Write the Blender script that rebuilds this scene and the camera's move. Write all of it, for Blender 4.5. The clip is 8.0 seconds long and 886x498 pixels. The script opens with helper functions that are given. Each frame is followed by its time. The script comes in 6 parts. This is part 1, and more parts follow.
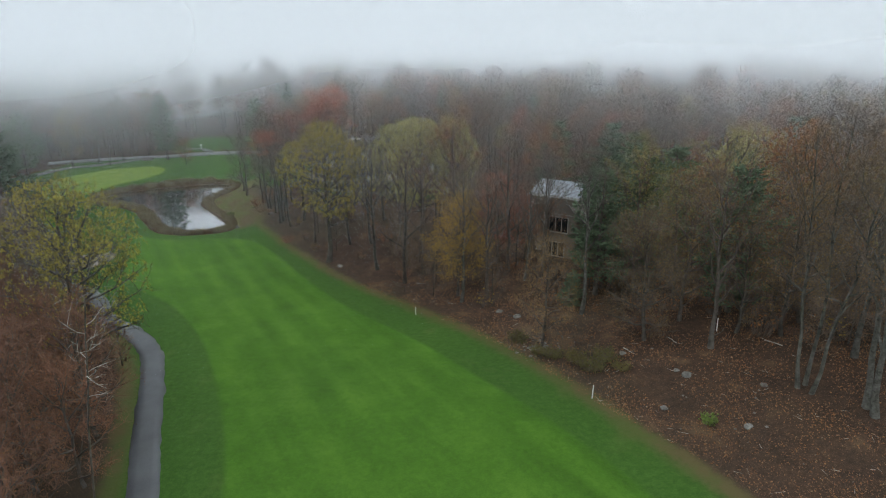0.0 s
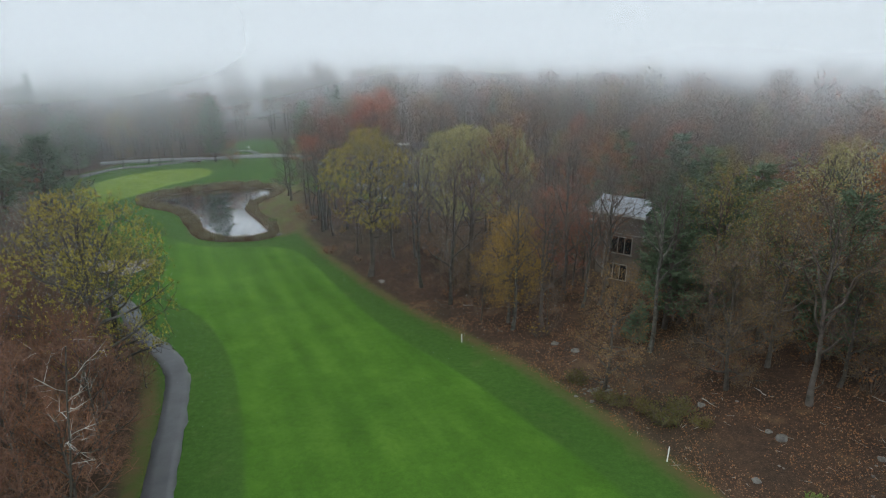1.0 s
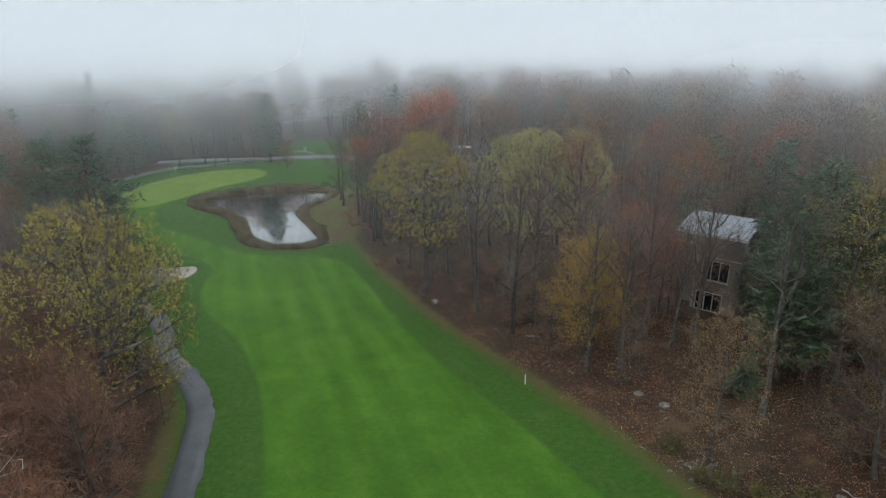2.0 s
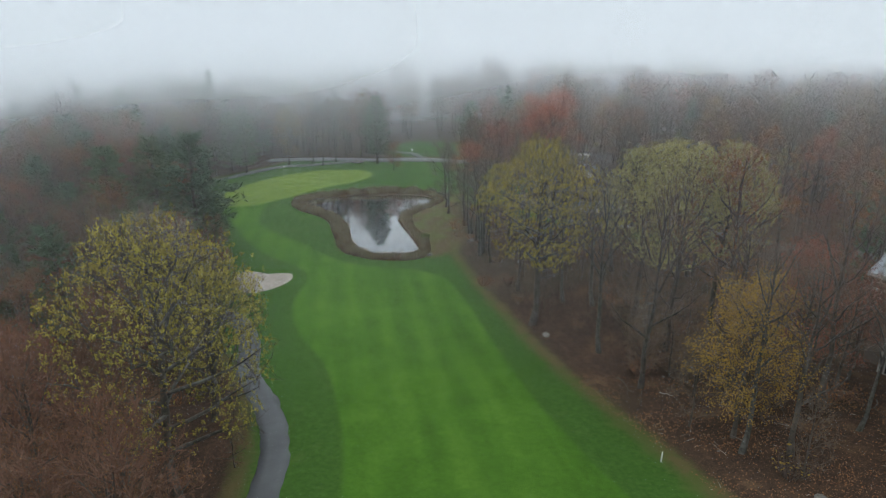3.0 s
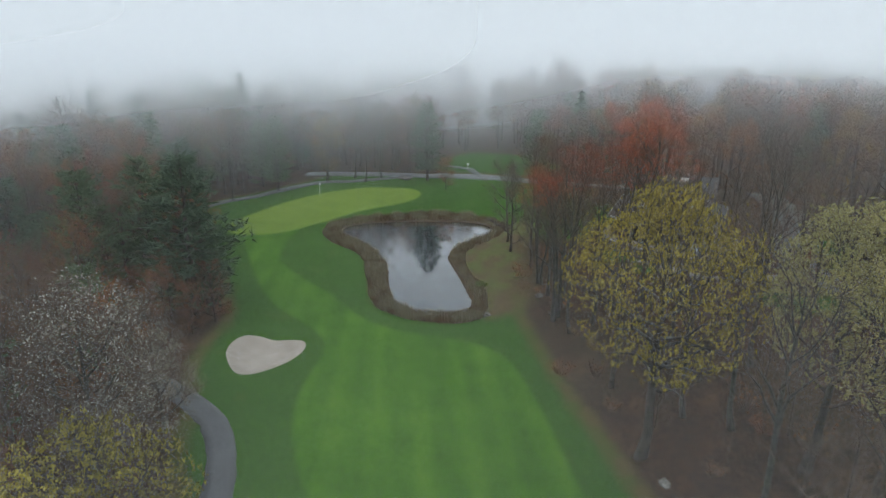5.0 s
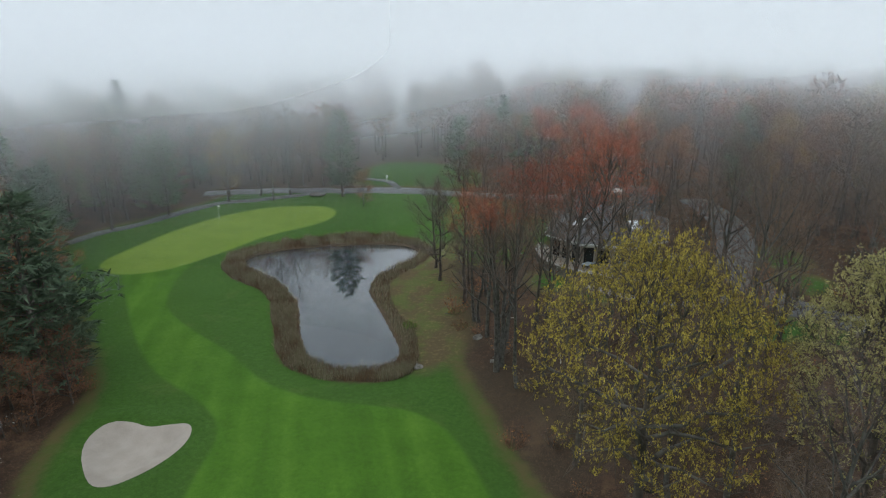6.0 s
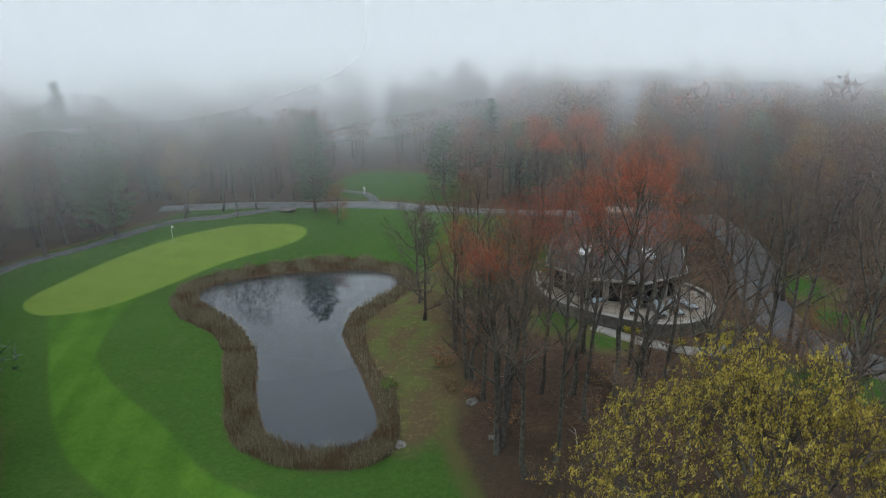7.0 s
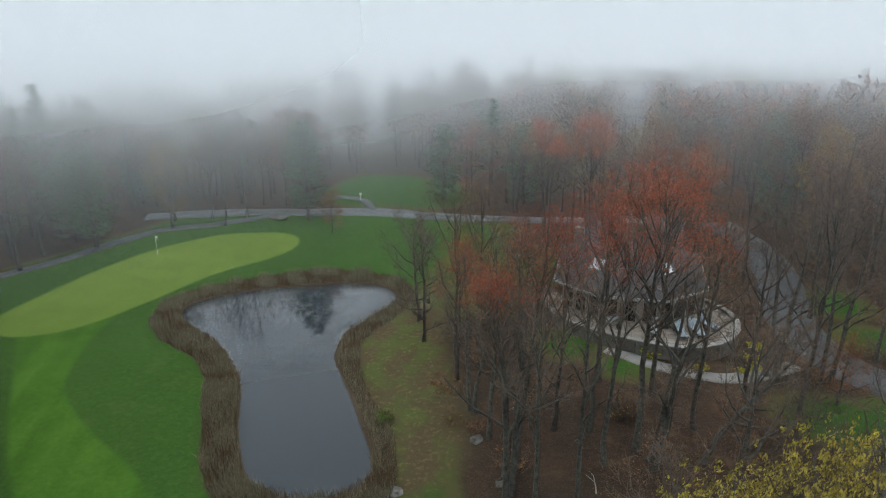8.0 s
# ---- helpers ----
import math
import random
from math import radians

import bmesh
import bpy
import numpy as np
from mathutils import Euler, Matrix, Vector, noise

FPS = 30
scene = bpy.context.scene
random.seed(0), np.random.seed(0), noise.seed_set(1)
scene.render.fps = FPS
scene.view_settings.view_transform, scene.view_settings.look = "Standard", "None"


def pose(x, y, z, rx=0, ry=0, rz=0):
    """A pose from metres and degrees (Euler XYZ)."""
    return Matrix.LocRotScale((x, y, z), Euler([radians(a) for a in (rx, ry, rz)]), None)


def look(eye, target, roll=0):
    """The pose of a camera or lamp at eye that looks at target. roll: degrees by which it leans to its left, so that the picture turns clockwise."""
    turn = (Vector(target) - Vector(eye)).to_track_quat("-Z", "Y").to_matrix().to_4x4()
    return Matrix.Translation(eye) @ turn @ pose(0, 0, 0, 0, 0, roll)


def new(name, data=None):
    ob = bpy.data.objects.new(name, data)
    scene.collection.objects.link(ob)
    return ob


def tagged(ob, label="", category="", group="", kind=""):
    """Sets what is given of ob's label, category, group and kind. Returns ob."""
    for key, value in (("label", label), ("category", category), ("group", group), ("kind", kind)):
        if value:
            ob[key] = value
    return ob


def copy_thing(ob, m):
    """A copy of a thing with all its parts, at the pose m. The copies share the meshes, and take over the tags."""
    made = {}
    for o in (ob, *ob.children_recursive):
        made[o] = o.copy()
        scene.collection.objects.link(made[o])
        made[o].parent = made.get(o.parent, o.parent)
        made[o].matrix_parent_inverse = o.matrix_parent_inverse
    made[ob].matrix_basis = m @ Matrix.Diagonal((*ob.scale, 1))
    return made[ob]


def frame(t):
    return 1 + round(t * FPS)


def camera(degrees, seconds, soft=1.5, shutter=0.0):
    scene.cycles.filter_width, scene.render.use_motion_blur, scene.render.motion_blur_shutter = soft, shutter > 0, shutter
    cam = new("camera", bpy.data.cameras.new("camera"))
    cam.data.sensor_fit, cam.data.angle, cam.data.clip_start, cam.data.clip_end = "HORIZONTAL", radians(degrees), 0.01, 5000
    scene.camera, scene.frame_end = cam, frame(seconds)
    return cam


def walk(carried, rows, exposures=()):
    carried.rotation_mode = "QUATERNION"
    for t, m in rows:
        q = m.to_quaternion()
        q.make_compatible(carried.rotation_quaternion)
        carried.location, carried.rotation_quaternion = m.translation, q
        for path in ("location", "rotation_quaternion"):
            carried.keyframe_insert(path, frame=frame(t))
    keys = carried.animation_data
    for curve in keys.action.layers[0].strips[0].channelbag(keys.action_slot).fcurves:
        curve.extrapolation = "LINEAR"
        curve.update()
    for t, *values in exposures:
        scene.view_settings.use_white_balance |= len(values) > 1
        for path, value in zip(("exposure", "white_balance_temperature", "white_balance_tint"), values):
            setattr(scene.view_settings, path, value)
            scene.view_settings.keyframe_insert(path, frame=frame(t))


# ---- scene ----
cam = camera(72.55, 8.0, soft=1.1)
# seconds, place, heading, pitch, roll
PATH = [
    (0.0, 0.00, 0.00, 23.44, 0.00, -18.39, -0.04),
    (0.1, -0.05, 0.34, 23.43, -0.11, -18.34, 0.04),
    (0.2, -0.09, 0.70, 23.43, -0.13, -18.30, 0.11),
    (0.3, -0.14, 1.08, 23.42, -0.17, -18.26, 0.19),
    (0.4, -0.18, 1.49, 23.41, -0.20, -18.22, 0.26),
    (0.5, -0.23, 1.94, 23.41, -0.23, -18.20, 0.34),
    (0.6, -0.28, 2.44, 23.41, -0.19, -18.18, 0.32),
    (0.7, -0.32, 2.99, 23.40, -0.11, -18.17, 0.31),
    (0.8, -0.37, 3.56, 23.39, 0.82, -18.16, 0.29),
    (0.9, -0.42, 4.15, 23.38, 2.62, -18.15, 0.28),
    (1.0, -0.48, 4.75, 23.37, 4.50, -18.13, 0.26),
    (1.1, -0.54, 5.34, 23.35, 5.84, -18.14, 0.22),
    (1.2, -0.61, 5.95, 23.32, 6.75, -18.16, 0.19),
    (2.3, -1.98, 13.49, 22.63, 10.38, -18.10, 0.01),
    (2.4, -2.20, 14.16, 22.57, 10.41, -18.08, -0.00),
    (2.5, -2.43, 14.80, 22.53, 10.83, -18.05, -0.02),
    (2.6, -2.68, 15.42, 22.49, 12.28, -18.02, 0.02),
    (2.7, -2.95, 16.02, 22.47, 14.20, -18.01, 0.06),
    (2.8, -3.24, 16.62, 22.45, 16.24, -17.99, 0.10),
    (2.9, -3.53, 17.21, 22.43, 18.12, -18.00, 0.14),
    (3.0, -3.83, 17.82, 22.41, 20.24, -18.02, 0.18),
    (3.1, -4.13, 18.45, 22.39, 22.15, -18.05, 0.11),
    (3.2, -4.44, 19.10, 22.37, 23.60, -18.09, 0.04),
    (3.3, -4.75, 19.77, 22.35, 24.43, -18.13, -0.04),
    (3.4, -5.06, 20.47, 22.33, 24.98, -18.15, -0.11),
    (3.5, -5.37, 21.20, 22.31, 25.32, -18.16, -0.18),
    (3.6, -5.69, 21.96, 22.29, 25.18, -18.17, -0.11),
    (3.7, -6.01, 22.74, 22.28, 23.63, -18.20, -0.05),
    (3.8, -6.34, 23.55, 22.26, 20.42, -18.22, 0.02),
    (3.9, -6.67, 24.37, 22.24, 17.73, -18.23, 0.08),
    (4.0, -7.01, 25.21, 22.23, 15.85, -18.20, 0.15),
    (4.1, -7.36, 26.05, 22.22, 14.51, -18.16, 0.18),
    (4.2, -7.71, 26.90, 22.20, 13.64, -18.14, 0.21),
    (4.3, -8.06, 27.74, 22.19, 12.99, -18.12, 0.23),
    (4.4, -8.41, 28.57, 22.18, 13.30, -18.11, 0.26),
    (4.5, -8.76, 29.40, 22.18, 15.50, -18.10, 0.29),
    (4.6, -9.10, 30.21, 22.18, 18.78, -18.05, 0.29),
    (4.7, -9.44, 31.00, 22.18, 21.36, -17.97, 0.28),
    (4.9, -10.09, 32.52, 22.18, 24.70, -17.92, 0.19),
    (5.1, -10.72, 34.00, 22.19, 26.10, -17.86, 0.10),
    (5.4, -11.69, 36.25, 22.21, 26.80, -17.79, -0.03),
    (5.6, -12.38, 37.84, 22.25, 26.50, -17.73, -0.12),
    (5.7, -12.75, 38.68, 22.28, 25.50, -17.71, -0.17),
    (5.8, -13.13, 39.56, 22.31, 23.43, -17.68, -0.21),
    (5.9, -13.53, 40.48, 22.35, 20.12, -17.71, -0.20),
    (6.0, -13.93, 41.41, 22.40, 17.85, -17.81, -0.19),
    (6.1, -14.32, 42.33, 22.45, 16.70, -17.92, -0.19),
    (6.2, -14.69, 43.23, 22.49, 16.14, -18.00, -0.19),
    (6.3, -15.04, 44.12, 22.54, 16.17, -18.06, -0.18),
    (6.5, -15.69, 45.88, 22.63, 16.08, -18.10, -0.18),
    (7.0, -16.99, 49.99, 22.82, 16.00, -18.06, 0.01),
    (7.5, -17.79, 52.64, 22.83, 15.94, -18.09, -0.08),
    (8.0, -18.21, 54.01, 22.76, 15.97, -18.09, -0.12),
]
walk(cam, [(t, pose(x, y, z, 90 + pitch, 0, yaw) @ pose(0, 0, 0, 0, 0, roll)) for t, x, y, z, yaw, pitch, roll in PATH])

# ---- light: a bright overcast sky with low cloud ----
world = bpy.data.worlds.new("overcast")
scene.world = world
world.use_nodes = True
world.node_tree.nodes["Background"].inputs[0].default_value = (0.802, 0.902, 0.958, 1)
world.node_tree.nodes["Background"].inputs[1].default_value = 1.28
sun_data = bpy.data.lights.new("sun", "SUN")
sun_data.energy, sun_data.angle, sun_data.color = 0.9, radians(100), (1.0, 0.985, 0.96)
sun = new("sun", sun_data)
sun.matrix_world = look((0, 0, 60), (12, 22, 0))
scene.view_settings.exposure = 0.0
scene.cycles.transparent_max_bounces = 24


# ---- small tools ----
def smooth(a, b, v):
    t = np.clip((np.asarray(v, float) - a) / (b - a), 0, 1)
    return t * t * (3 - 2 * t)


def rounded(points, turns=2):
    p = np.array(points, float)
    for _ in range(turns):
        q = np.roll(p, -1, 0)
        p = np.stack([0.75 * p + 0.25 * q, 0.25 * p + 0.75 * q], 1).reshape(-1, 2)
    return p


def nearest(a, b, x, y):
    """Squared distance from points to the nearest of some segments."""
    d = b - a
    px, py = x[:, None] - a[None, :, 0], y[:, None] - a[None, :, 1]
    t = np.clip((px * d[:, 0] + py * d[:, 1]) / (d[:, 0] ** 2 + d[:, 1] ** 2 + 1e-12), 0, 1)
    return ((px - t * d[:, 0]) ** 2 + (py - t * d[:, 1]) ** 2).min(1)


def distance(poly, x, y):
    """Signed distance to a closed outline, negative inside."""
    x, y = np.asarray(x, float), np.asarray(y, float)
    shape, x, y = x.shape, x.ravel(), y.ravel()
    a, b = poly, np.roll(poly, -1, 0)
    out = np.empty(len(x))
    for i in range(0, len(x), 8000):
        u, v = x[i:i + 8000], y[i:i + 8000]
        cross = (a[None, :, 1] > v[:, None]) != (b[None, :, 1] > v[:, None])
        left = u[:, None] < (b[:, 0] - a[:, 0]) * (v[:, None] - a[:, 1]) / (b[:, 1] - a[:, 1] + 1e-12) + a[:, 0]
        out[i:i + 8000] = np.where((cross & left).sum(1) % 2 == 1, -1, 1) * np.sqrt(nearest(a, b, u, v))
    return out.reshape(shape)


def to_line(line, x, y):
    """Distance to an open line."""
    x, y = np.asarray(x, float), np.asarray(y, float)
    return np.sqrt(nearest(line[:-1], line[1:], x.ravel(), y.ravel())).reshape(x.shape)


def curve_through(points, step=1.0):
    p = np.array(points, float)
    out = []
    for i in range(len(p) - 1):
        a, b, c, d = p[max(i - 1, 0)], p[i], p[i + 1], p[min(i + 2, len(p) - 1)]
        n = max(2, int(np.linalg.norm(c - b) / step))
        for k in range(n):
            t = k / n
            out.append(0.5 * (2 * b + (c - a) * t + (2 * a - 5 * b + 4 * c - d) * t * t + (3 * b - a - 3 * c + d) * t ** 3))
    return np.array(out + [p[-1]])


def mesh(name, verts, faces, materials, index=None, flat=True):
    """A mesh datum from arrays: all faces of one size, or lists."""
    me = bpy.data.meshes.new(name)
    verts = np.asarray(verts, float)
    me.from_pydata(verts.tolist(), [], faces.tolist() if isinstance(faces, np.ndarray) else faces)
    for m in materials:
        me.materials.append(m)
    if index is not None:
        me.polygons.foreach_set("material_index", np.asarray(index, np.int32))
    if not flat:
        me.polygons.foreach_set("use_smooth", np.ones(len(me.polygons), bool))
    me.update()
    return me


def part(name, data, material, parent, label=""):
    """One mesh object under a thing or a part, from a bmesh or a mesh."""
    if isinstance(data, bmesh.types.BMesh):
        me = bpy.data.meshes.new(name)
        bmesh.ops.recalc_face_normals(data, faces=data.faces[:])
        data.to_mesh(me)
        data.free()
        me.materials.append(material)
        data = me
    ob = new(name, data)
    if parent is not None:
        ob.parent = parent
    if label:
        tagged(ob, label)
    return ob


def thing(name, place, label, category, group="", kind=""):
    ob = new(name)
    ob.empty_display_size = 0.3
    ob.matrix_basis = place
    return tagged(ob, label, category, group, kind)


def box(bm, x0, x1, y0, y1, z0, z1, bevel=0.0):
    vs = [bm.verts.new(v) for v in ((x0, y0, z0), (x1, y0, z0), (x1, y1, z0), (x0, y1, z0), (x0, y0, z1), (x1, y0, z1), (x1, y1, z1), (x0, y1, z1))]
    fs = [bm.faces.new([vs[i] for i in f]) for f in ((0, 3, 2, 1), (4, 5, 6, 7), (0, 1, 5, 4), (1, 2, 6, 5), (2, 3, 7, 6), (3, 0, 4, 7))]
    if bevel:
        bmesh.ops.bevel(bm, geom=list({e for f in fs for e in f.edges}), offset=bevel, segments=1, affect="EDGES")
    return bm


def boxes(*sizes, bevel=0.0):
    bm = bmesh.new()
    for s in sizes:
        box(bm, *s, bevel=bevel)
    return bm


def prism(points, z0, z1):
    """A solid from an outline, each end at its height or heights."""
    bm = bmesh.new()
    n = len(points)
    z0 = [z0] * n if np.isscalar(z0) else z0
    z1 = [z1] * n if np.isscalar(z1) else z1
    low = [bm.verts.new((x, y, z)) for (x, y), z in zip(points, z0)]
    top = [bm.verts.new((x, y, z)) for (x, y), z in zip(points, z1)]
    for i in range(n):
        j = (i + 1) % n
        bm.faces.new((low[i], low[j], top[j], top[i]))
    bmesh.ops.triangulate(bm, faces=[bm.faces.new(top), bm.faces.new(low[::-1])])
    return bm


# ---- materials ----
def material(name):
    m = bpy.data.materials.new(name)
    m.use_nodes = True
    return m, m.node_tree, m.node_tree.nodes["Principled BSDF"]


def noise_node(tree, scale, detail=4.0, rough=0.55, where="Object"):
    n = tree.nodes.new("ShaderNodeTexNoise")
    n.inputs["Scale"].default_value, n.inputs["Detail"].default_value, n.inputs["Roughness"].default_value = scale, detail, rough
    tree.links.new(tree.nodes.new("ShaderNodeTexCoord").outputs[where], n.inputs["Vector"])
    return n


def ramp(tree, source, stops):
    r = tree.nodes.new("ShaderNodeValToRGB")
    while len(r.color_ramp.elements) < len(stops):
        r.color_ramp.elements.new(0.5)
    for e, (p, c) in zip(r.color_ramp.elements, stops):
        e.position, e.color = p, (*c, 1)
    tree.links.new(source, r.inputs[0])
    return r.outputs["Color"]


def mixed(tree, factor, a, b, how="MIX"):
    m = tree.nodes.new("ShaderNodeMix")
    m.data_type, m.blend_type = "RGBA", how
    for socket, v in ((m.inputs["Factor"], factor), (m.inputs["A"], a), (m.inputs["B"], b)):
        if isinstance(v, (int, float)):
            socket.default_value = v
        elif isinstance(v, tuple):
            socket.default_value = (*v, 1)
        else:
            tree.links.new(v, socket)
    return m.outputs["Result"]


def calc(tree, how, a, b=0.0, c=None):
    m = tree.nodes.new("ShaderNodeMath")
    m.operation = how
    for i, v in enumerate((a, b, c)):
        if v is None:
            continue
        if isinstance(v, (int, float)):
            m.inputs[i].default_value = v
        else:
            tree.links.new(v, m.inputs[i])
    return m.outputs[0]


def step(tree, value, a, b):
    n = tree.nodes.new("ShaderNodeMapRange")
    n.interpolation_type = "SMOOTHSTEP"
    n.inputs["From Min"].default_value, n.inputs["From Max"].default_value = a, b
    tree.links.new(value, n.inputs["Value"])
    return n.outputs[0]


def bumped(tree, shader, height, strength, size):
    b = tree.nodes.new("ShaderNodeBump")
    b.inputs["Strength"].default_value, b.inputs["Distance"].default_value = strength, size
    tree.links.new(height, b.inputs["Height"])
    tree.links.new(b.outputs[0], shader.inputs["Normal"])


def surface(name, dark, light, scale=6.0, fine=60.0, rough=0.8, bump=0.4, size=0.02, metal=0.0, vary=0.0):
    """Colour that drifts at two scales, with fine relief; vary: from object to object."""
    m, t, s = material(name)
    a, b = noise_node(t, scale), noise_node(t, fine, 3.0)
    colour = ramp(t, calc(t, "ADD", calc(t, "MULTIPLY", a.outputs[0], 0.65), calc(t, "MULTIPLY", b.outputs[0], 0.35)), [(0.35, dark), (0.65, light)])
    if vary:
        info = t.nodes.new("ShaderNodeObjectInfo")
        v = ramp(t, info.outputs["Random"], [(0.0, (1 - vary,) * 3), (1.0, (1 + vary,) * 3)])
        colour = mixed(t, 1.0, colour, v, "MULTIPLY")
    t.links.new(colour, s.inputs["Base Color"])
    s.inputs["Roughness"].default_value, s.inputs["Metallic"].default_value = rough, metal
    bumped(t, s, b.outputs[0], bump, size)
    return m


def leaf_material(name, *colours, rough=0.7, through_light=0.0):
    """Leaves and buds: each one differs, and each tree a little."""
    m, t, s = material(name)
    g = t.nodes.new("ShaderNodeNewGeometry")
    info = t.nodes.new("ShaderNodeObjectInfo")
    clump = noise_node(t, 3.6, 1.0)
    shade = calc(t, "ADD", calc(t, "MULTIPLY", g.outputs["Random Per Island"], 0.5), calc(t, "MULTIPLY", step(t, clump.outputs[0], 0.36, 0.64), 0.5))
    colour = ramp(t, shade, [(i / max(1, len(colours) - 1), c) for i, c in enumerate(colours)])
    v = ramp(t, info.outputs["Random"], [(0.0, (0.78, 0.8, 0.85)), (0.5, (1, 1, 1)), (1.0, (1.2, 1.1, 1.0))])
    colour = mixed(t, 1.0, colour, v, "MULTIPLY")
    t.links.new(colour, s.inputs["Base Color"])
    s.inputs["Roughness"].default_value = rough
    s.inputs["Specular IOR Level"].default_value = 0.25
    if through_light:
        glow, both = t.nodes.new("ShaderNodeBsdfTranslucent"), t.nodes.new("ShaderNodeMixShader")
        both.inputs[0].default_value = through_light
        t.links.new(colour, glow.inputs["Color"])
        t.links.new(s.outputs[0], both.inputs[1])
        t.links.new(glow.outputs[0], both.inputs[2])
        t.links.new(both.outputs[0], t.nodes["Material Output"].inputs[0])
    return m


BARK = surface("dark_bark", (0.035, 0.030, 0.026), (0.115, 0.100, 0.085), 2.5, 30, 0.9, 0.7, 0.03, vary=0.25)
LICHEN_BARK = surface("lichen_bark", (0.030, 0.026, 0.022), (0.115, 0.115, 0.10), 4.0, 11, 0.9, 0.6, 0.03, vary=0.2)
PALE_BARK = surface("pale_bark", (0.024, 0.022, 0.019), (0.125, 0.125, 0.105), 1.8, 6, 0.9, 0.6, 0.03)
LIMB_BARK = surface("pale_lichen_limb", (0.026, 0.023, 0.020), (0.14, 0.136, 0.12), 1.1, 5, 0.9, 0.6, 0.03)
DEAD_WOOD = surface("bleached_wood", (0.20, 0.19, 0.17), (0.43, 0.41, 0.375), 3.0, 25, 0.85, 0.5, 0.02)
TWIG = leaf_material("brown_twig", (0.082, 0.066, 0.055), (0.140, 0.112, 0.092), (0.108, 0.086, 0.071), rough=0.9)
DARK_TWIG = leaf_material("dark_oak_twig", (0.055, 0.044, 0.037), (0.090, 0.073, 0.061), (0.070, 0.057, 0.048), rough=0.9)
RED_TWIG = leaf_material("reddish_twig", (0.120, 0.070, 0.052), (0.190, 0.106, 0.074), (0.145, 0.080, 0.06), rough=0.9)
OAK_LEAF = leaf_material("olive_yellow_leaf", (0.10, 0.080, 0.025), (0.21, 0.175, 0.042), (0.38, 0.32, 0.066), (0.56, 0.48, 0.10), through_light=0.3)
PALE_LEAF = leaf_material("pale_olive_leaf", (0.26, 0.235, 0.10), (0.45, 0.41, 0.175), (0.35, 0.315, 0.13), through_light=0.35)
RED_LEAF = leaf_material("red_bud", (0.36, 0.085, 0.045), (0.52, 0.145, 0.07), (0.42, 0.105, 0.055), through_light=0.25)
DULL_RED_LEAF = leaf_material("dull_red_bud", (0.20, 0.075, 0.055), (0.31, 0.12, 0.085), (0.25, 0.095, 0.068), through_light=0.25)
CRIMSON_LEAF = leaf_material("crimson_bud", (0.16, 0.028, 0.03), (0.25, 0.045, 0.045), (0.12, 0.025, 0.025))
RUST_LEAF = leaf_material("rust_bud", (0.17, 0.085, 0.036), (0.26, 0.125, 0.05), (0.14, 0.075, 0.036))
GOLD_LEAF = leaf_material("golden_bud", (0.26, 0.18, 0.045), (0.40, 0.27, 0.06), (0.22, 0.15, 0.045), through_light=0.3)
GREEN_LEAF = leaf_material("spring_green_leaf", (0.09, 0.15, 0.03), (0.16, 0.22, 0.05), (0.12, 0.18, 0.04))
NEEDLE = leaf_material("pine_needle", (0.052, 0.086, 0.052), (0.108, 0.155, 0.094), (0.075, 0.118, 0.070), through_light=0.2)
REED = leaf_material("dry_reed", (0.22, 0.18, 0.12), (0.36, 0.31, 0.22), (0.15, 0.12, 0.08), (0.20, 0.20, 0.11), (0.29, 0.24, 0.16), rough=0.9)
REED_DARK = leaf_material("brown_reed", (0.11, 0.07, 0.04), (0.18, 0.12, 0.065), (0.08, 0.055, 0.035), rough=0.9)
SAND = surface("bunker_sand", (0.25, 0.217, 0.19), (0.34, 0.298, 0.262), 0.8, 18, 0.95, 0.5, 0.03)
STONE = surface("grey_stone", (0.065, 0.062, 0.056), (0.19, 0.185, 0.17), 2.0, 14, 0.85, 0.7, 0.03, vary=0.3)
DARK_STONE = surface("dark_boulder", (0.09, 0.08, 0.072), (0.18, 0.165, 0.15), 2.0, 14, 0.85, 0.7, 0.03)
ASPHALT = surface("wet_asphalt", (0.045, 0.047, 0.052), (0.085, 0.088, 0.095), 0.5, 22, 0.5, 0.35, 0.01)
ROAD = surface("pale_wet_road", (0.075, 0.079, 0.086), (0.12, 0.125, 0.132), 0.3, 18, 0.38, 0.3, 0.01)
PAVING = surface("beige_paving", (0.18, 0.152, 0.125), (0.28, 0.243, 0.205), 1.2, 12, 0.65, 0.4, 0.01, vary=0.12)
PALE_PAVING = surface("pale_concrete", (0.19, 0.18, 0.168), (0.28, 0.27, 0.252), 0.9, 14, 0.6, 0.4, 0.01)
SHINGLE = surface("dark_shingle", (0.030, 0.030, 0.034), (0.062, 0.060, 0.064), 1.5, 20, 0.7, 0.6, 0.02, vary=0.25)
METAL_ROOF = surface("grey_metal_roof", (0.15, 0.165, 0.19), (0.22, 0.24, 0.27), 0.7, 12, 0.5, 0.1, 0.005)
SIDING = surface("weathered_brown_siding", (0.125, 0.105, 0.09), (0.215, 0.185, 0.158), 0.9, 16, 0.8, 0.3, 0.01, vary=0.1)
GREY_SIDING = surface("grey_siding", (0.25, 0.255, 0.26), (0.36, 0.365, 0.37), 0.9, 16, 0.75, 0.3, 0.01, vary=0.1)
WORN_TRIM = surface("weathered_trim", (0.24, 0.22, 0.20), (0.36, 0.34, 0.31), 2.0, 20, 0.7, 0.2, 0.005)
TRIM = surface("white_trim", (0.34, 0.34, 0.33), (0.46, 0.46, 0.45), 2.0, 30, 0.5, 0.1, 0.004)
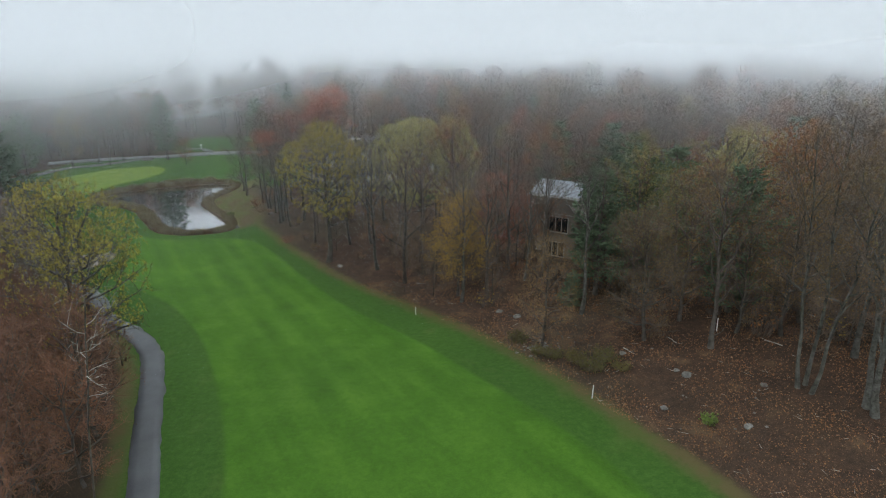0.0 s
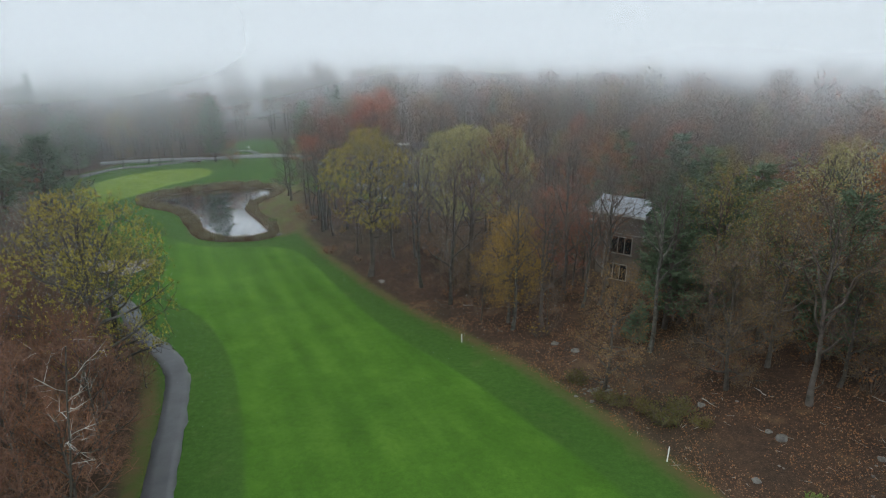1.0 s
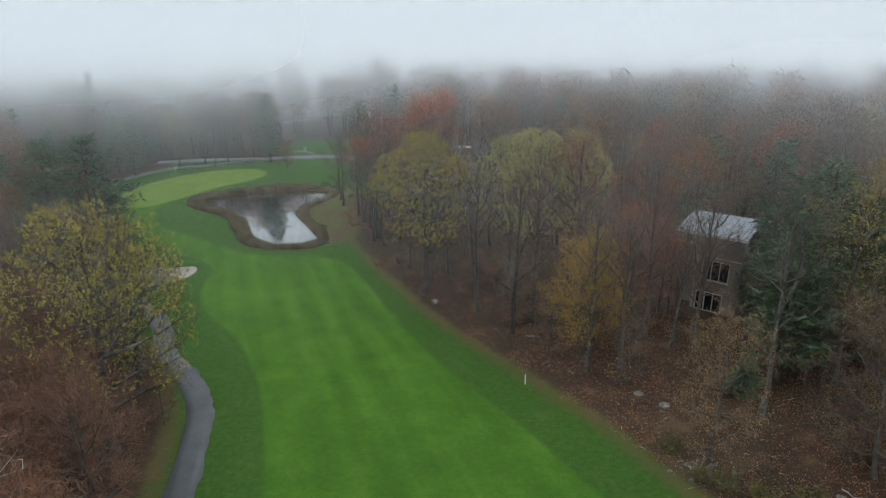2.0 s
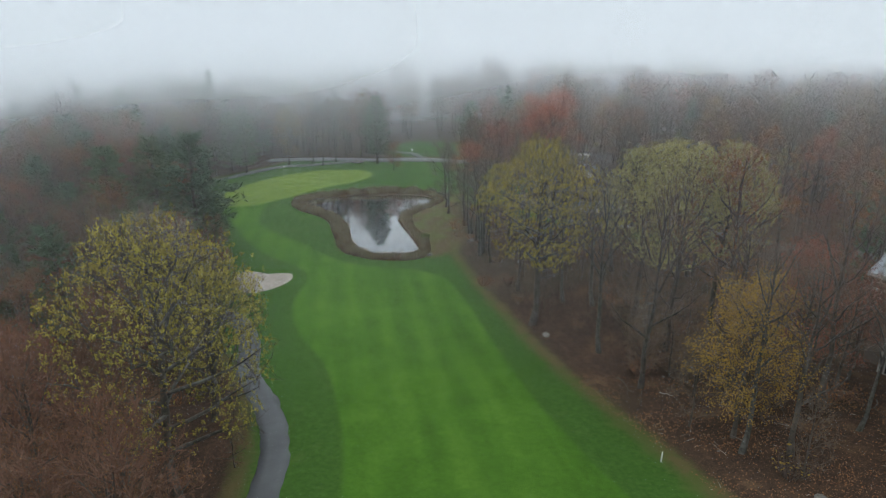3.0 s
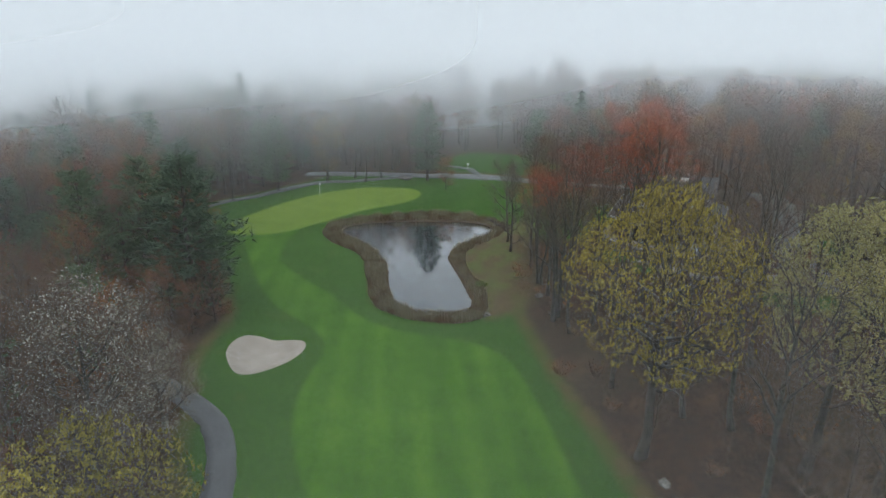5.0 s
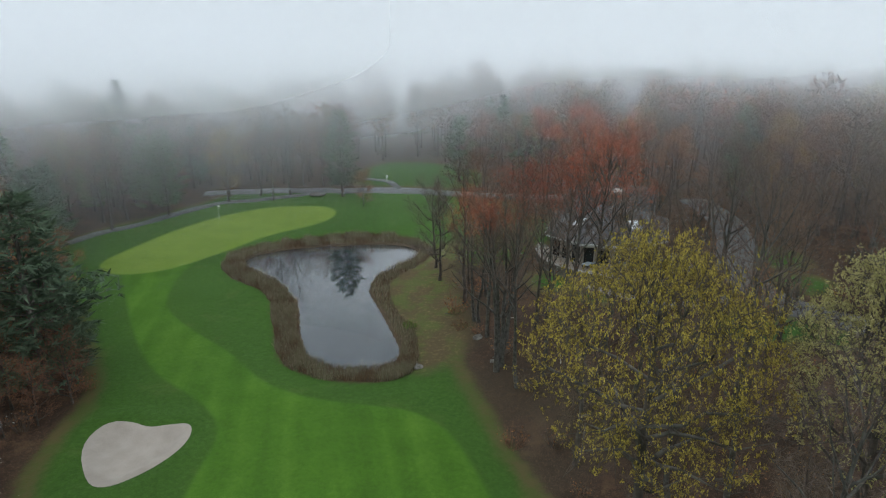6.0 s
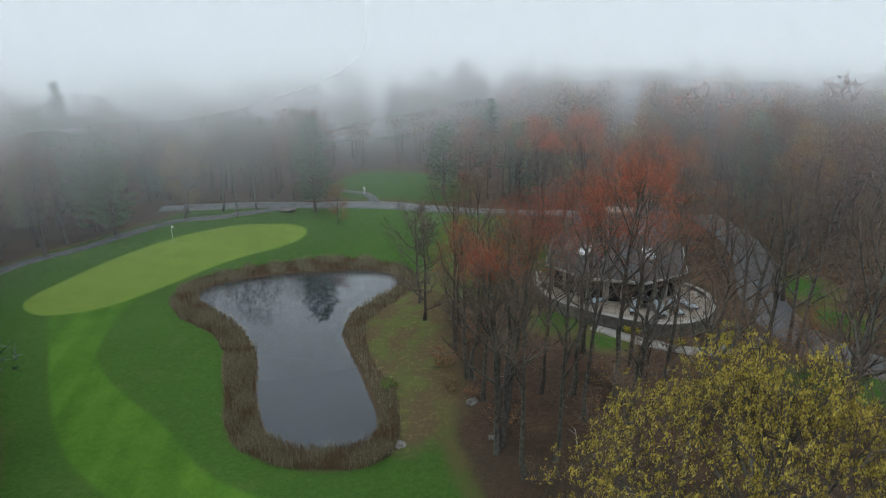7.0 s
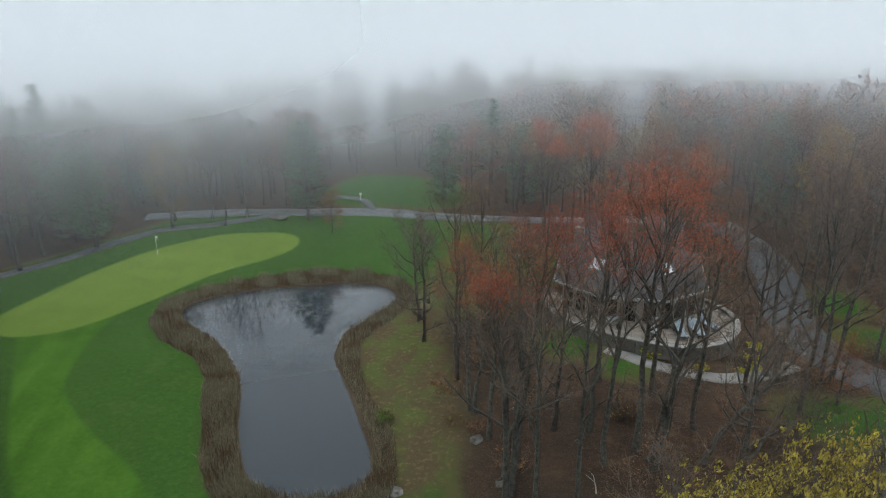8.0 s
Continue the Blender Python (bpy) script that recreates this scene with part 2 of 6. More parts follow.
PLASTIC = surface("white_stake", (0.72, 0.72, 0.72), (0.85, 0.85, 0.85), 2.0, 30, 0.45, 0.1, 0.002)
CLOTH = surface("blue_grey_cover", (0.20, 0.25, 0.29), (0.32, 0.37, 0.41), 2.0, 20, 0.7, 0.3, 0.01)
DARK_METAL = surface("dark_metal", (0.02, 0.02, 0.022), (0.05, 0.05, 0.055), 4.0, 30, 0.5, 0.2, 0.004)
FLAG = surface("pale_flag", (0.70, 0.70, 0.68), (0.85, 0.85, 0.83), 6.0, 40, 0.7, 0.1, 0.004)

GLASS, gt, gs = material("dark_window_glass")
gs.inputs["Base Color"].default_value = (0.016, 0.019, 0.022, 1)
gs.inputs["Roughness"].default_value = 0.06
SKYLIGHT, gt, gs = material("skylight_glass")
gs.inputs["Base Color"].default_value = (0.55, 0.60, 0.64, 1)
gs.inputs["Roughness"].default_value = 0.10

WATER, wt, ws = material("pond_water")
ws.inputs["Base Color"].default_value = (0.034, 0.042, 0.050, 1)
ws.inputs["Roughness"].default_value = 0.6
ws.inputs["Specular IOR Level"].default_value = 0.0
ripple = noise_node(wt, 1.3, 3.0)
bumped(wt, ws, ripple.outputs[0], 0.012, 0.005)
sheen, grazing, both = wt.nodes.new("ShaderNodeBsdfGlossy"), wt.nodes.new("ShaderNodeFresnel"), wt.nodes.new("ShaderNodeMixShader")
sheen.inputs["Roughness"].default_value, grazing.inputs["IOR"].default_value = 0.0, 1.33
wt.links.new(ws.inputs["Normal"].links[0].from_socket, sheen.inputs["Normal"])
wt.links.new(calc(wt, "MINIMUM", calc(wt, "MULTIPLY", calc(wt, "POWER", grazing.outputs[0], 1.5), 8.5), 0.92), both.inputs[0])
wt.links.new(ws.outputs[0], both.inputs[1])
wt.links.new(sheen.outputs[0], both.inputs[2])
wt.links.new(both.outputs[0], wt.nodes["Material Output"].inputs[0])


def ground_material():
    """Leaf litter, rough, bank, fairway and green, by the ground's own zone layers."""
    m, t, s = material("ground_cover")

    def layer(name):
        a = t.nodes.new("ShaderNodeAttribute")
        a.attribute_name = name
        return a.outputs["Fac"]
    broad, mid, fine, grain = noise_node(t, 0.06, 4), noise_node(t, 0.45, 5), noise_node(t, 3.2, 5, 0.65), noise_node(t, 14.0, 4, 0.7)
    wobble = calc(t, "MULTIPLY", calc(t, "SUBTRACT", mid.outputs[0], 0.5), 1.6)
    small = calc(t, "MULTIPLY", calc(t, "SUBTRACT", fine.outputs[0], 0.5), 0.9)
    litter = ramp(t, calc(t, "ADD", calc(t, "MULTIPLY", fine.outputs[0], 0.6), calc(t, "MULTIPLY", mid.outputs[0], 0.4)),
                  [(0.30, (0.018, 0.013, 0.010)), (0.44, (0.036, 0.023, 0.016)), (0.56, (0.062, 0.036, 0.022)), (0.70, (0.098, 0.058, 0.034))])
    litter = mixed(t, calc(t, "MULTIPLY", step(t, mid.outputs[0], 0.56, 0.70), 0.5), litter, (0.13, 0.088, 0.05))
    litter = mixed(t, calc(t, "MULTIPLY", step(t, broad.outputs[0], 0.50, 0.38), 0.55), litter, (0.046, 0.038, 0.024))
    litter = mixed(t, step(t, grain.outputs[0], 0.50, 0.72), litter, (0.13, 0.080, 0.052))
    litter = mixed(t, step(t, grain.outputs[0], 0.46, 0.30), litter, (0.030, 0.019, 0.013))
    moss = mixed(t, step(t, mid.outputs[0], 0.40, 0.62), (0.085, 0.062, 0.032), (0.080, 0.098, 0.026))
    bank = mixed(t, step(t, fine.outputs[0], 0.48, 0.78), moss, (0.18, 0.14, 0.065))
    rough = ramp(t, calc(t, "ADD", calc(t, "MULTIPLY", fine.outputs[0], 0.5), calc(t, "MULTIPLY", grain.outputs[0], 0.5)), [(0.32, (0.020, 0.056, 0.006)), (0.50, (0.034, 0.088, 0.010)), (0.66, (0.056, 0.122, 0.019))])
    rough = mixed(t, calc(t, "MULTIPLY", step(t, mid.outputs[0], 0.56, 0.74), 0.30), rough, (0.09, 0.115, 0.03))
    # mown strips along the hole
    place = t.nodes.new("ShaderNodeTexCoord").outputs["Object"]
    turn = t.nodes.new("ShaderNodeVectorRotate")
    turn.rotation_type = "Z_AXIS"
    turn.inputs["Angle"].default_value = radians(-30)
    t.links.new(place, turn.inputs["Vector"])
    wave = t.nodes.new("ShaderNodeTexWave")
    wave.bands_direction = "X"
    wave.inputs["Scale"].default_value, wave.inputs["Distortion"].default_value, wave.inputs["Detail Scale"].default_value = 0.125, 1.6, 0.25
    t.links.new(turn.outputs[0], wave.inputs["Vector"])
    long = t.nodes.new("ShaderNodeMapping")
    long.inputs["Scale"].default_value = (1.0, 0.10, 1.0)
    t.links.new(turn.outputs[0], long.inputs["Vector"])
    streak = t.nodes.new("ShaderNodeTexNoise")
    streak.inputs["Scale"].default_value, streak.inputs["Detail"].default_value = 0.7, 4.0
    t.links.new(long.outputs[0], streak.inputs["Vector"])
    fair = ramp(t, calc(t, "ADD", calc(t, "MULTIPLY", step(t, wave.outputs[0], 0.1, 0.9), 0.034), calc(t, "ADD", calc(t, "MULTIPLY", grain.outputs[0], 0.30), calc(t, "ADD", calc(t, "ADD", calc(t, "MULTIPLY", mid.outputs[0], 0.22), calc(t, "MULTIPLY", streak.outputs[0], 0.24)), calc(t, "MULTIPLY", fine.outputs[0], 0.22)))),
                [(0.37, (0.029, 0.080, 0.005)), (0.50, (0.046, 0.122, 0.008)), (0.62, (0.074, 0.162, 0.015))])
    green = ramp(t, calc(t, "ADD", calc(t, "MULTIPLY", mid.outputs[0], 0.6), calc(t, "MULTIPLY", fine.outputs[0], 0.4)), [(0.35, (0.105, 0.170, 0.022)), (0.65, (0.148, 0.216, 0.034))])
    fringe = mixed(t, step(t, mid.outputs[0], 0.4, 0.6), (0.088, 0.074, 0.030), (0.066, 0.084, 0.021))
    colour = litter
    colour = mixed(t, step(t, calc(t, "ADD", layer("edge_grass"), calc(t, "ADD", wobble, small)), 1.3, 0.5), colour, fringe)
    colour = mixed(t, step(t, calc(t, "ADD", layer("edge_grass"), calc(t, "ADD", wobble, small)), 0.35, -0.75), colour, rough)
    colour = mixed(t, step(t, calc(t, "ADD", layer("edge_bank"), calc(t, "ADD", wobble, small)), 1.0, -1.2), colour, bank)
    colour = mixed(t, step(t, calc(t, "ADD", layer("edge_fairway"), calc(t, "MULTIPLY", small, 0.4)), 0.25, -0.25), colour, fair)
    colour = mixed(t, step(t, calc(t, "ADD", layer("edge_green"), calc(t, "MULTIPLY", small, 0.2)), 0.15, -0.15), colour, green)
    mud = calc(t, "ADD", layer("edge_water"), small)
    colour = mixed(t, step(t, mud, 0.1, -0.6), colour, (0.075, 0.055, 0.035))
    drift = ramp(t, broad.outputs[0], [(0.3, (0.84, 0.86, 0.84)), (0.7, (1.14, 1.1, 1.1))])
    colour = mixed(t, 1.0, colour, drift, "MULTIPLY")
    t.links.new(colour, s.inputs["Base Color"])
    s.inputs["Roughness"].default_value = 0.85
    s.inputs["Specular IOR Level"].default_value = 0.2
    bumped(t, s, calc(t, "ADD", fine.outputs[0], calc(t, "MULTIPLY", grain.outputs[0], 0.6)), 0.6, 0.10)
    return m


GROUND = ground_material()

# ---- the plan ----
WATER_EDGE = rounded([(-55.6, 96.0), (-52.8, 93.9), (-49.1, 92.2), (-45.5, 89.7), (-42.5, 86.4), (-40.3, 82.5), (-38.2, 79.7), (-36.4, 77.7), (-33.7, 77.0), (-31.0, 77.9), (-29.8, 79.6),
                      (-30.2, 81.5), (-31.9, 84.0), (-34.0, 87.0), (-36.0, 89.7), (-38.2, 92.6), (-38.9, 96.2), (-38.1, 100.4), (-37.0, 104.4), (-38.6, 107.3), (-41.5, 107.9), (-44.4, 107.2), (-47.3, 105.6), (-50.2, 104.4), (-53.4, 102.1), (-56.0, 99.0)])
REED_EDGE = rounded([(-57.2, 94.2), (-53.7, 90.8), (-51.6, 89.8), (-48.3, 88.7), (-45.4, 86.2), (-42.6, 81.9), (-39.6, 77.6), (-37.7, 75.8), (-35.0, 75.1), (-32.2, 75.0), (-29.3, 75.9), (-28.0, 77.6),
                     (-27.9, 79.4), (-28.7, 81.9), (-30.2, 84.7), (-32.9, 87.6), (-35.4, 91.6), (-36.7, 94.7), (-35.9, 98.5), (-34.9, 102.2), (-36.0, 107.4), (-39.7, 110.0), (-46.4, 110.0), (-50.9, 107.2), (-54.8, 103.9), (-58.2, 99.6)])
GREEN_EDGE = rounded([(-67.4, 87.6), (-68.0, 92.0), (-68.3, 99.0), (-68.0, 107.8), (-65.0, 114.8), (-58.4, 117.8), (-54.4, 117.0), (-53.2, 114.6), (-53.7, 111.8), (-56.6, 107.6), (-58.6, 102.2), (-59.3, 96.5), (-59.8, 92.0), (-61.8, 88.0), (-64.6, 86.2)])
FAIRWAY_EDGE = rounded([(-60.0, 97.5), (-59.2, 91.5), (-56.6, 86.2), (-53.8, 82.0), (-48.4, 78.8), (-42.4, 76.4), (-38.3, 73.6), (-34.8, 72.5), (-30.2, 72.6), (-26.2, 73.2), (-23.2, 71.6), (-20.5, 68.2), (-17.7, 64.0),
                        (-12.1, 54.6), (-6.9, 46.8), (-2.4, 41.8), (2.7, 34.2), (6.7, 28.5), (10.0, 23.2), (16.0, 8.0), (18.0, -30.0), (-6.0, -30.0), (-7.5, 8.0), (-10.7, 24.0), (-12.3, 29.1), (-15.2, 35.6), (-19.0, 43.2),
                        (-24.7, 51.0), (-29.6, 54.6), (-33.7, 59.6), (-35.3, 63.5), (-36.4, 67.4), (-40.0, 69.9), (-45.0, 71.5), (-50.0, 74.8), (-58.8, 82.6), (-65.5, 89.0), (-67.4, 92.0), (-64.0, 97.0)])
GRASS_EDGE = rounded([(13.2, 22.9), (9.9, 28.6), (6.2, 35.2), (2.8, 40.7), (-2.1, 47.1), (-8.6, 55.1), (-12.6, 60.3), (-15.0, 64.2), (-18.7, 68.8), (-22.6, 75.0), (-25.6, 79.4), (-27.0, 84.0), (-30.5, 90.0), (-33.0, 97.0),
                      (-31.5, 106.0), (-31.0, 113.0), (-27.0, 122.0), (-32.0, 126.5), (-50.0, 127.5), (-66.0, 125.5), (-73.0, 119.5), (-73.5, 112.0), (-74.5, 104.0), (-76.2, 96.0), (-75.0, 88.0), (-69.0, 83.0), (-60.0, 79.0),
                      (-52.5, 73.2), (-47.2, 69.0), (-45.2, 64.0), (-43.0, 60.0), (-38.5, 56.5), (-36.5, 53.0), (-30.4, 48.6), (-26.2, 44.4), (-22.2, 38.8), (-19.4, 32.6), (-16.6, 25.6), (-11.8, 8.0), (-10.8, -40.0), (24.0, -40.0), (21.0, 6.0)])
BANK_EDGE = rounded([(-27.5, 77.0), (-25.5, 80.0), (-25.0, 84.0), (-28.0, 91.0), (-30.5, 97.0), (-30.5, 104.0), (-34.5, 109.0), (-38.0, 105.0), (-39.0, 97.0), (-36.0, 90.0), (-31.0, 83.0)])
BUNKER_EDGE = rounded([(-43.5, 63.6), (-40.2, 61.0), (-38.9, 61.0), (-38.1, 62.5), (-37.7, 64.5), (-37.9, 66.3), (-38.9, 67.6), (-40.1, 67.0), (-41.0, 66.3), (-42.5, 66.5), (-44.0, 66.0)])
CLEARING = rounded([(-57.0, 129.0), (-60.0, 136.0), (-61.0, 146.0), (-52.0, 149.0), (-42.0, 146.0), (-37.0, 137.0), (-38.0, 129.5), (-47.0, 128.5)])
LAWNS = [(-20.5, 96.5, 2.0), (-16.5, 94.0, 1.4), (-4.0, 90.5, 3.0), (0.5, 91.5, 2.8), (2.6, 104.0, 2.4), (1.6, 111.0, 2.4), (-28.5, 104.0, 4.0), (-27.0, 112.0, 5.0), (-67.0, 55.0, 4.0)]
CART_PATH = curve_through([(-9.5, -12.0), (-10.3, 8.0), (-12.6, 18.5), (-15.0, 24.6), (-16.6, 28.4), (-18.0, 31.7), (-19.8, 36.1), (-22.3, 41.2), (-25.6, 44.9), (-29.5, 48.2), (-32.4, 52.2), (-36.0, 55.4), (-40.0, 57.0), (-45.0, 58.0)], 0.7)
GREEN_PATH = curve_through([(-78.0, 86.0), (-75.4, 91.0), (-75.0, 95.2), (-73.6, 100.5), (-72.8, 107.1), (-71.4, 113.0), (-67.6, 117.0), (-62.8, 121.5), (-60.5, 125.0)], 0.7)
FAR_ROAD = curve_through([(-77.5, 117.8), (-68.7, 122.4), (-61.3, 124.9), (-50.0, 126.0), (-39.7, 125.0), (-33.2, 125.9), (-23.6, 127.8), (-13.0, 129.8)], 1.5)
SIDE_ROAD = curve_through([(-48.5, 126.5), (-50.5, 129.5), (-53.0, 132.0), (-57.5, 133.5)], 1.0)
DRIVE = curve_through([(-6.0, 131.0), (-3.6, 123.9), (-2.2, 116.0), (-2.9, 107.1), (-2.3, 101.7), (0.0, 97.5), (5.0, 94.5), (13.0, 92.0), (30.0, 93.0)], 0.8)


def height(x, y):
    """The lie of the land; the pond's surface is at 0."""
    x, y = np.asarray(x, float), np.asarray(y, float)
    u = (x - 8.8) * 0.815 + (y - 32) * 0.58
    z = 0.6 + 3.2 * smooth(66, 26, y) + 0.18 * np.clip(u, 0, 12) * (1 - 0.6 * smooth(78, 94, y)) + 0.07 * np.clip(u, -26, 0) * smooth(62, 36, y)
    z = z + 1.4 * smooth(108, 124, y) + 1.3 * smooth(-58, -74, x) * (1 - smooth(108, 124, y))
    z = z + 0.25 * np.sin(x * 0.11 + 1.3) * np.cos(y * 0.09) * smooth(4, 30, np.abs(u + 14)) + 0.05 * np.sin(x * 0.61) * np.sin(y * 0.47 + x * 0.2)
    d = distance(WATER_EDGE, x, y)
    w = smooth(0, 7, d)
    z = np.where(d > 0, (0.06 + 0.07 * d) * (1 - w) + z * w, -0.7 * smooth(0, 2.5, -d) + 0.04 * (1 - smooth(0, 0.4, -d)))
    b = distance(BUNKER_EDGE, x, y)
    z = z - 0.45 * smooth(0.0, -1.3, b) + 0.16 * smooth(2.0, 0.5, b) * smooth(-0.1, 0.6, b)
    far = np.hypot(x + 20, y - 60)
    return z + 7.0 * smooth(170, 420, far) + 6 * smooth(60, 200, x)


def at(x, y, lift=0.0):
    return float(height(np.array([x]), np.array([y]))[0]) + lift


# ---- the ground, one sheet to the horizon ----
def ground():
    def axis(a, b):
        inner = np.arange(a, b + 0.01, 0.75)
        out = 0.75 * np.cumsum(1.16 ** np.arange(1, 43))
        out = out[out < 3200]
        return np.concatenate([(a - out)[::-1], inner, b + out])
    xs, ys = axis(-86, 34), axis(14, 134)
    X, Y = np.meshgrid(xs, ys)
    X, Y = X.ravel(), Y.ravel()
    nx, ny = len(xs), len(ys)
    i = (np.arange(ny - 1)[:, None] * nx + np.arange(nx - 1)).ravel()
    me = mesh("ground", np.stack([X, Y, height(X, Y)], 1), np.stack([i, i + 1, i + nx + 1, i + nx], 1), [GROUND], flat=False)
    grass = np.minimum(distance(GRASS_EDGE, X, Y), distance(CLEARING, X, Y))
    for x, y, r in LAWNS:
        grass = np.minimum(grass, np.hypot(X - x, Y - y) - r)
    layers = {"edge_grass": grass, "edge_fairway": distance(FAIRWAY_EDGE, X, Y), "edge_green": distance(GREEN_EDGE, X, Y), "edge_water": distance(REED_EDGE, X, Y), "edge_bank": distance(BANK_EDGE, X, Y)}
    for name, v in layers.items():
        me.attributes.new(name, "FLOAT", "POINT").data.foreach_set("value", np.clip(v, -30, 30).astype(np.float32))
    tagged(new("ground", me), "rolling golf course ground with mown grass and leaf litter", "ground", kind="structure")


ground()


def ribbon(name, line, width, mat, label, category, lift=0.04, seed=1):
    """A paved strip that follows the land, with thickness and slightly uneven edges."""
    rng = np.random.default_rng(seed)
    d = np.gradient(line, axis=0)
    d /= np.linalg.norm(d, axis=1, keepdims=True)
    side = np.stack([-d[:, 1], d[:, 0]], 1)
    n = len(line)
    rows = []
    for f, drop in ((-1.0, 0.14), (-0.96, 0.0), (-0.4, -0.02), (0.4, -0.02), (0.96, 0.0), (1.0, 0.14)):
        wob = rng.normal(0, 0.05, n) if abs(f) > 0.9 else 0
        p = line + side * (f * width / 2 + wob * np.sign(f))[:, None] if abs(f) > 0.9 else line + side * (f * width / 2)
        rows.append(np.column_stack([p, height(p[:, 0], p[:, 1]) + lift - drop]))
    v = np.stack(rows, 1).reshape(-1, 3)
    k = len(rows)
    i = (np.arange(n - 1)[:, None] * k + np.arange(k - 1)).ravel()
    me = mesh(name, v, np.stack([i, i + 1, i + k + 1, i + k], 1), [mat], flat=False)
    return tagged(new(name, me), label, category, kind="structure")


ribbon("cart_path", CART_PATH, 1.65, ASPHALT, "narrow wet asphalt cart path beside the fairway", "path")
ribbon("green_path", GREEN_PATH, 1.7, ASPHALT, "dark narrow path behind the putting green", "path", seed=7)
ribbon("road", FAR_ROAD, 3.4, ROAD, "pale wet asphalt road behind the putting green", "road", seed=2)
ribbon("road_branch", SIDE_ROAD, 1.3, ASPHALT, "narrow pale path branching off the road", "path", seed=3)
ribbon("driveway", DRIVE, 4.2, ASPHALT, "curving wet asphalt driveway beside the house", "driveway", seed=4)


def filled(outline, z, name, mat, step_size):
    """A sheet cut to an outline, on a grid."""
    bm = bmesh.new()
    vs = [bm.verts.new((x, y, 0)) for x, y in outline]
    f = bm.faces.new(vs)
    bmesh.ops.triangulate(bm, faces=[f])
    if step_size:
        bmesh.ops.subdivide_edges(bm, edges=bm.edges[:], cuts=step_size, use_grid_fill=True)
    for v in bm.verts:
        v.co.z = z(v.co.x, v.co.y) if callable(z) else z
    me = bpy.data.meshes.new(name)
    bmesh.ops.recalc_face_normals(bm, faces=bm.faces[:])
    for f in bm.faces:
        f.smooth = True
        if f.normal.z < 0:
            f.normal_flip()
    bm.to_mesh(me)
    bm.free()
    me.materials.append(mat)
    return new(name, me)


grown = WATER_EDGE + (WATER_EDGE - WATER_EDGE.mean(0)) * 0.04
tagged(filled(grown, 0.0, "water", WATER, 0), "still dark pond reflecting the pale sky and trees", "pond", kind="structure")


def bunker():
    rings, n = 9, len(BUNKER_EDGE)
    mid = BUNKER_EDGE.mean(0)
    v = []
    for k in range(rings):
        p = mid + (BUNKER_EDGE - mid) * (1.0 - k / rings) * (1.0 if k else 1.01)
        v.append(np.column_stack([p, height(p[:, 0], p[:, 1]) + (0.17 if k > 1 else 0.13 if k else 0.03)]))
    v = np.concatenate(v + [np.array([[*mid, at(*mid, 0.17)]])])
    faces = [(k * n + i, k * n + (i + 1) % n, (k + 1) * n + (i + 1) % n, (k + 1) * n + i) for k in range(rings - 1) for i in range(n)]
    faces += [((rings - 1) * n + i, (rings - 1) * n + (i + 1) % n, rings * n) for i in range(n)]
    tagged(new("sand_bunker", mesh("sand_bunker", v, faces, [SAND], flat=False)), "pale sand bunker with an irregular lip in the grass", "bunker", kind="structure")


bunker()


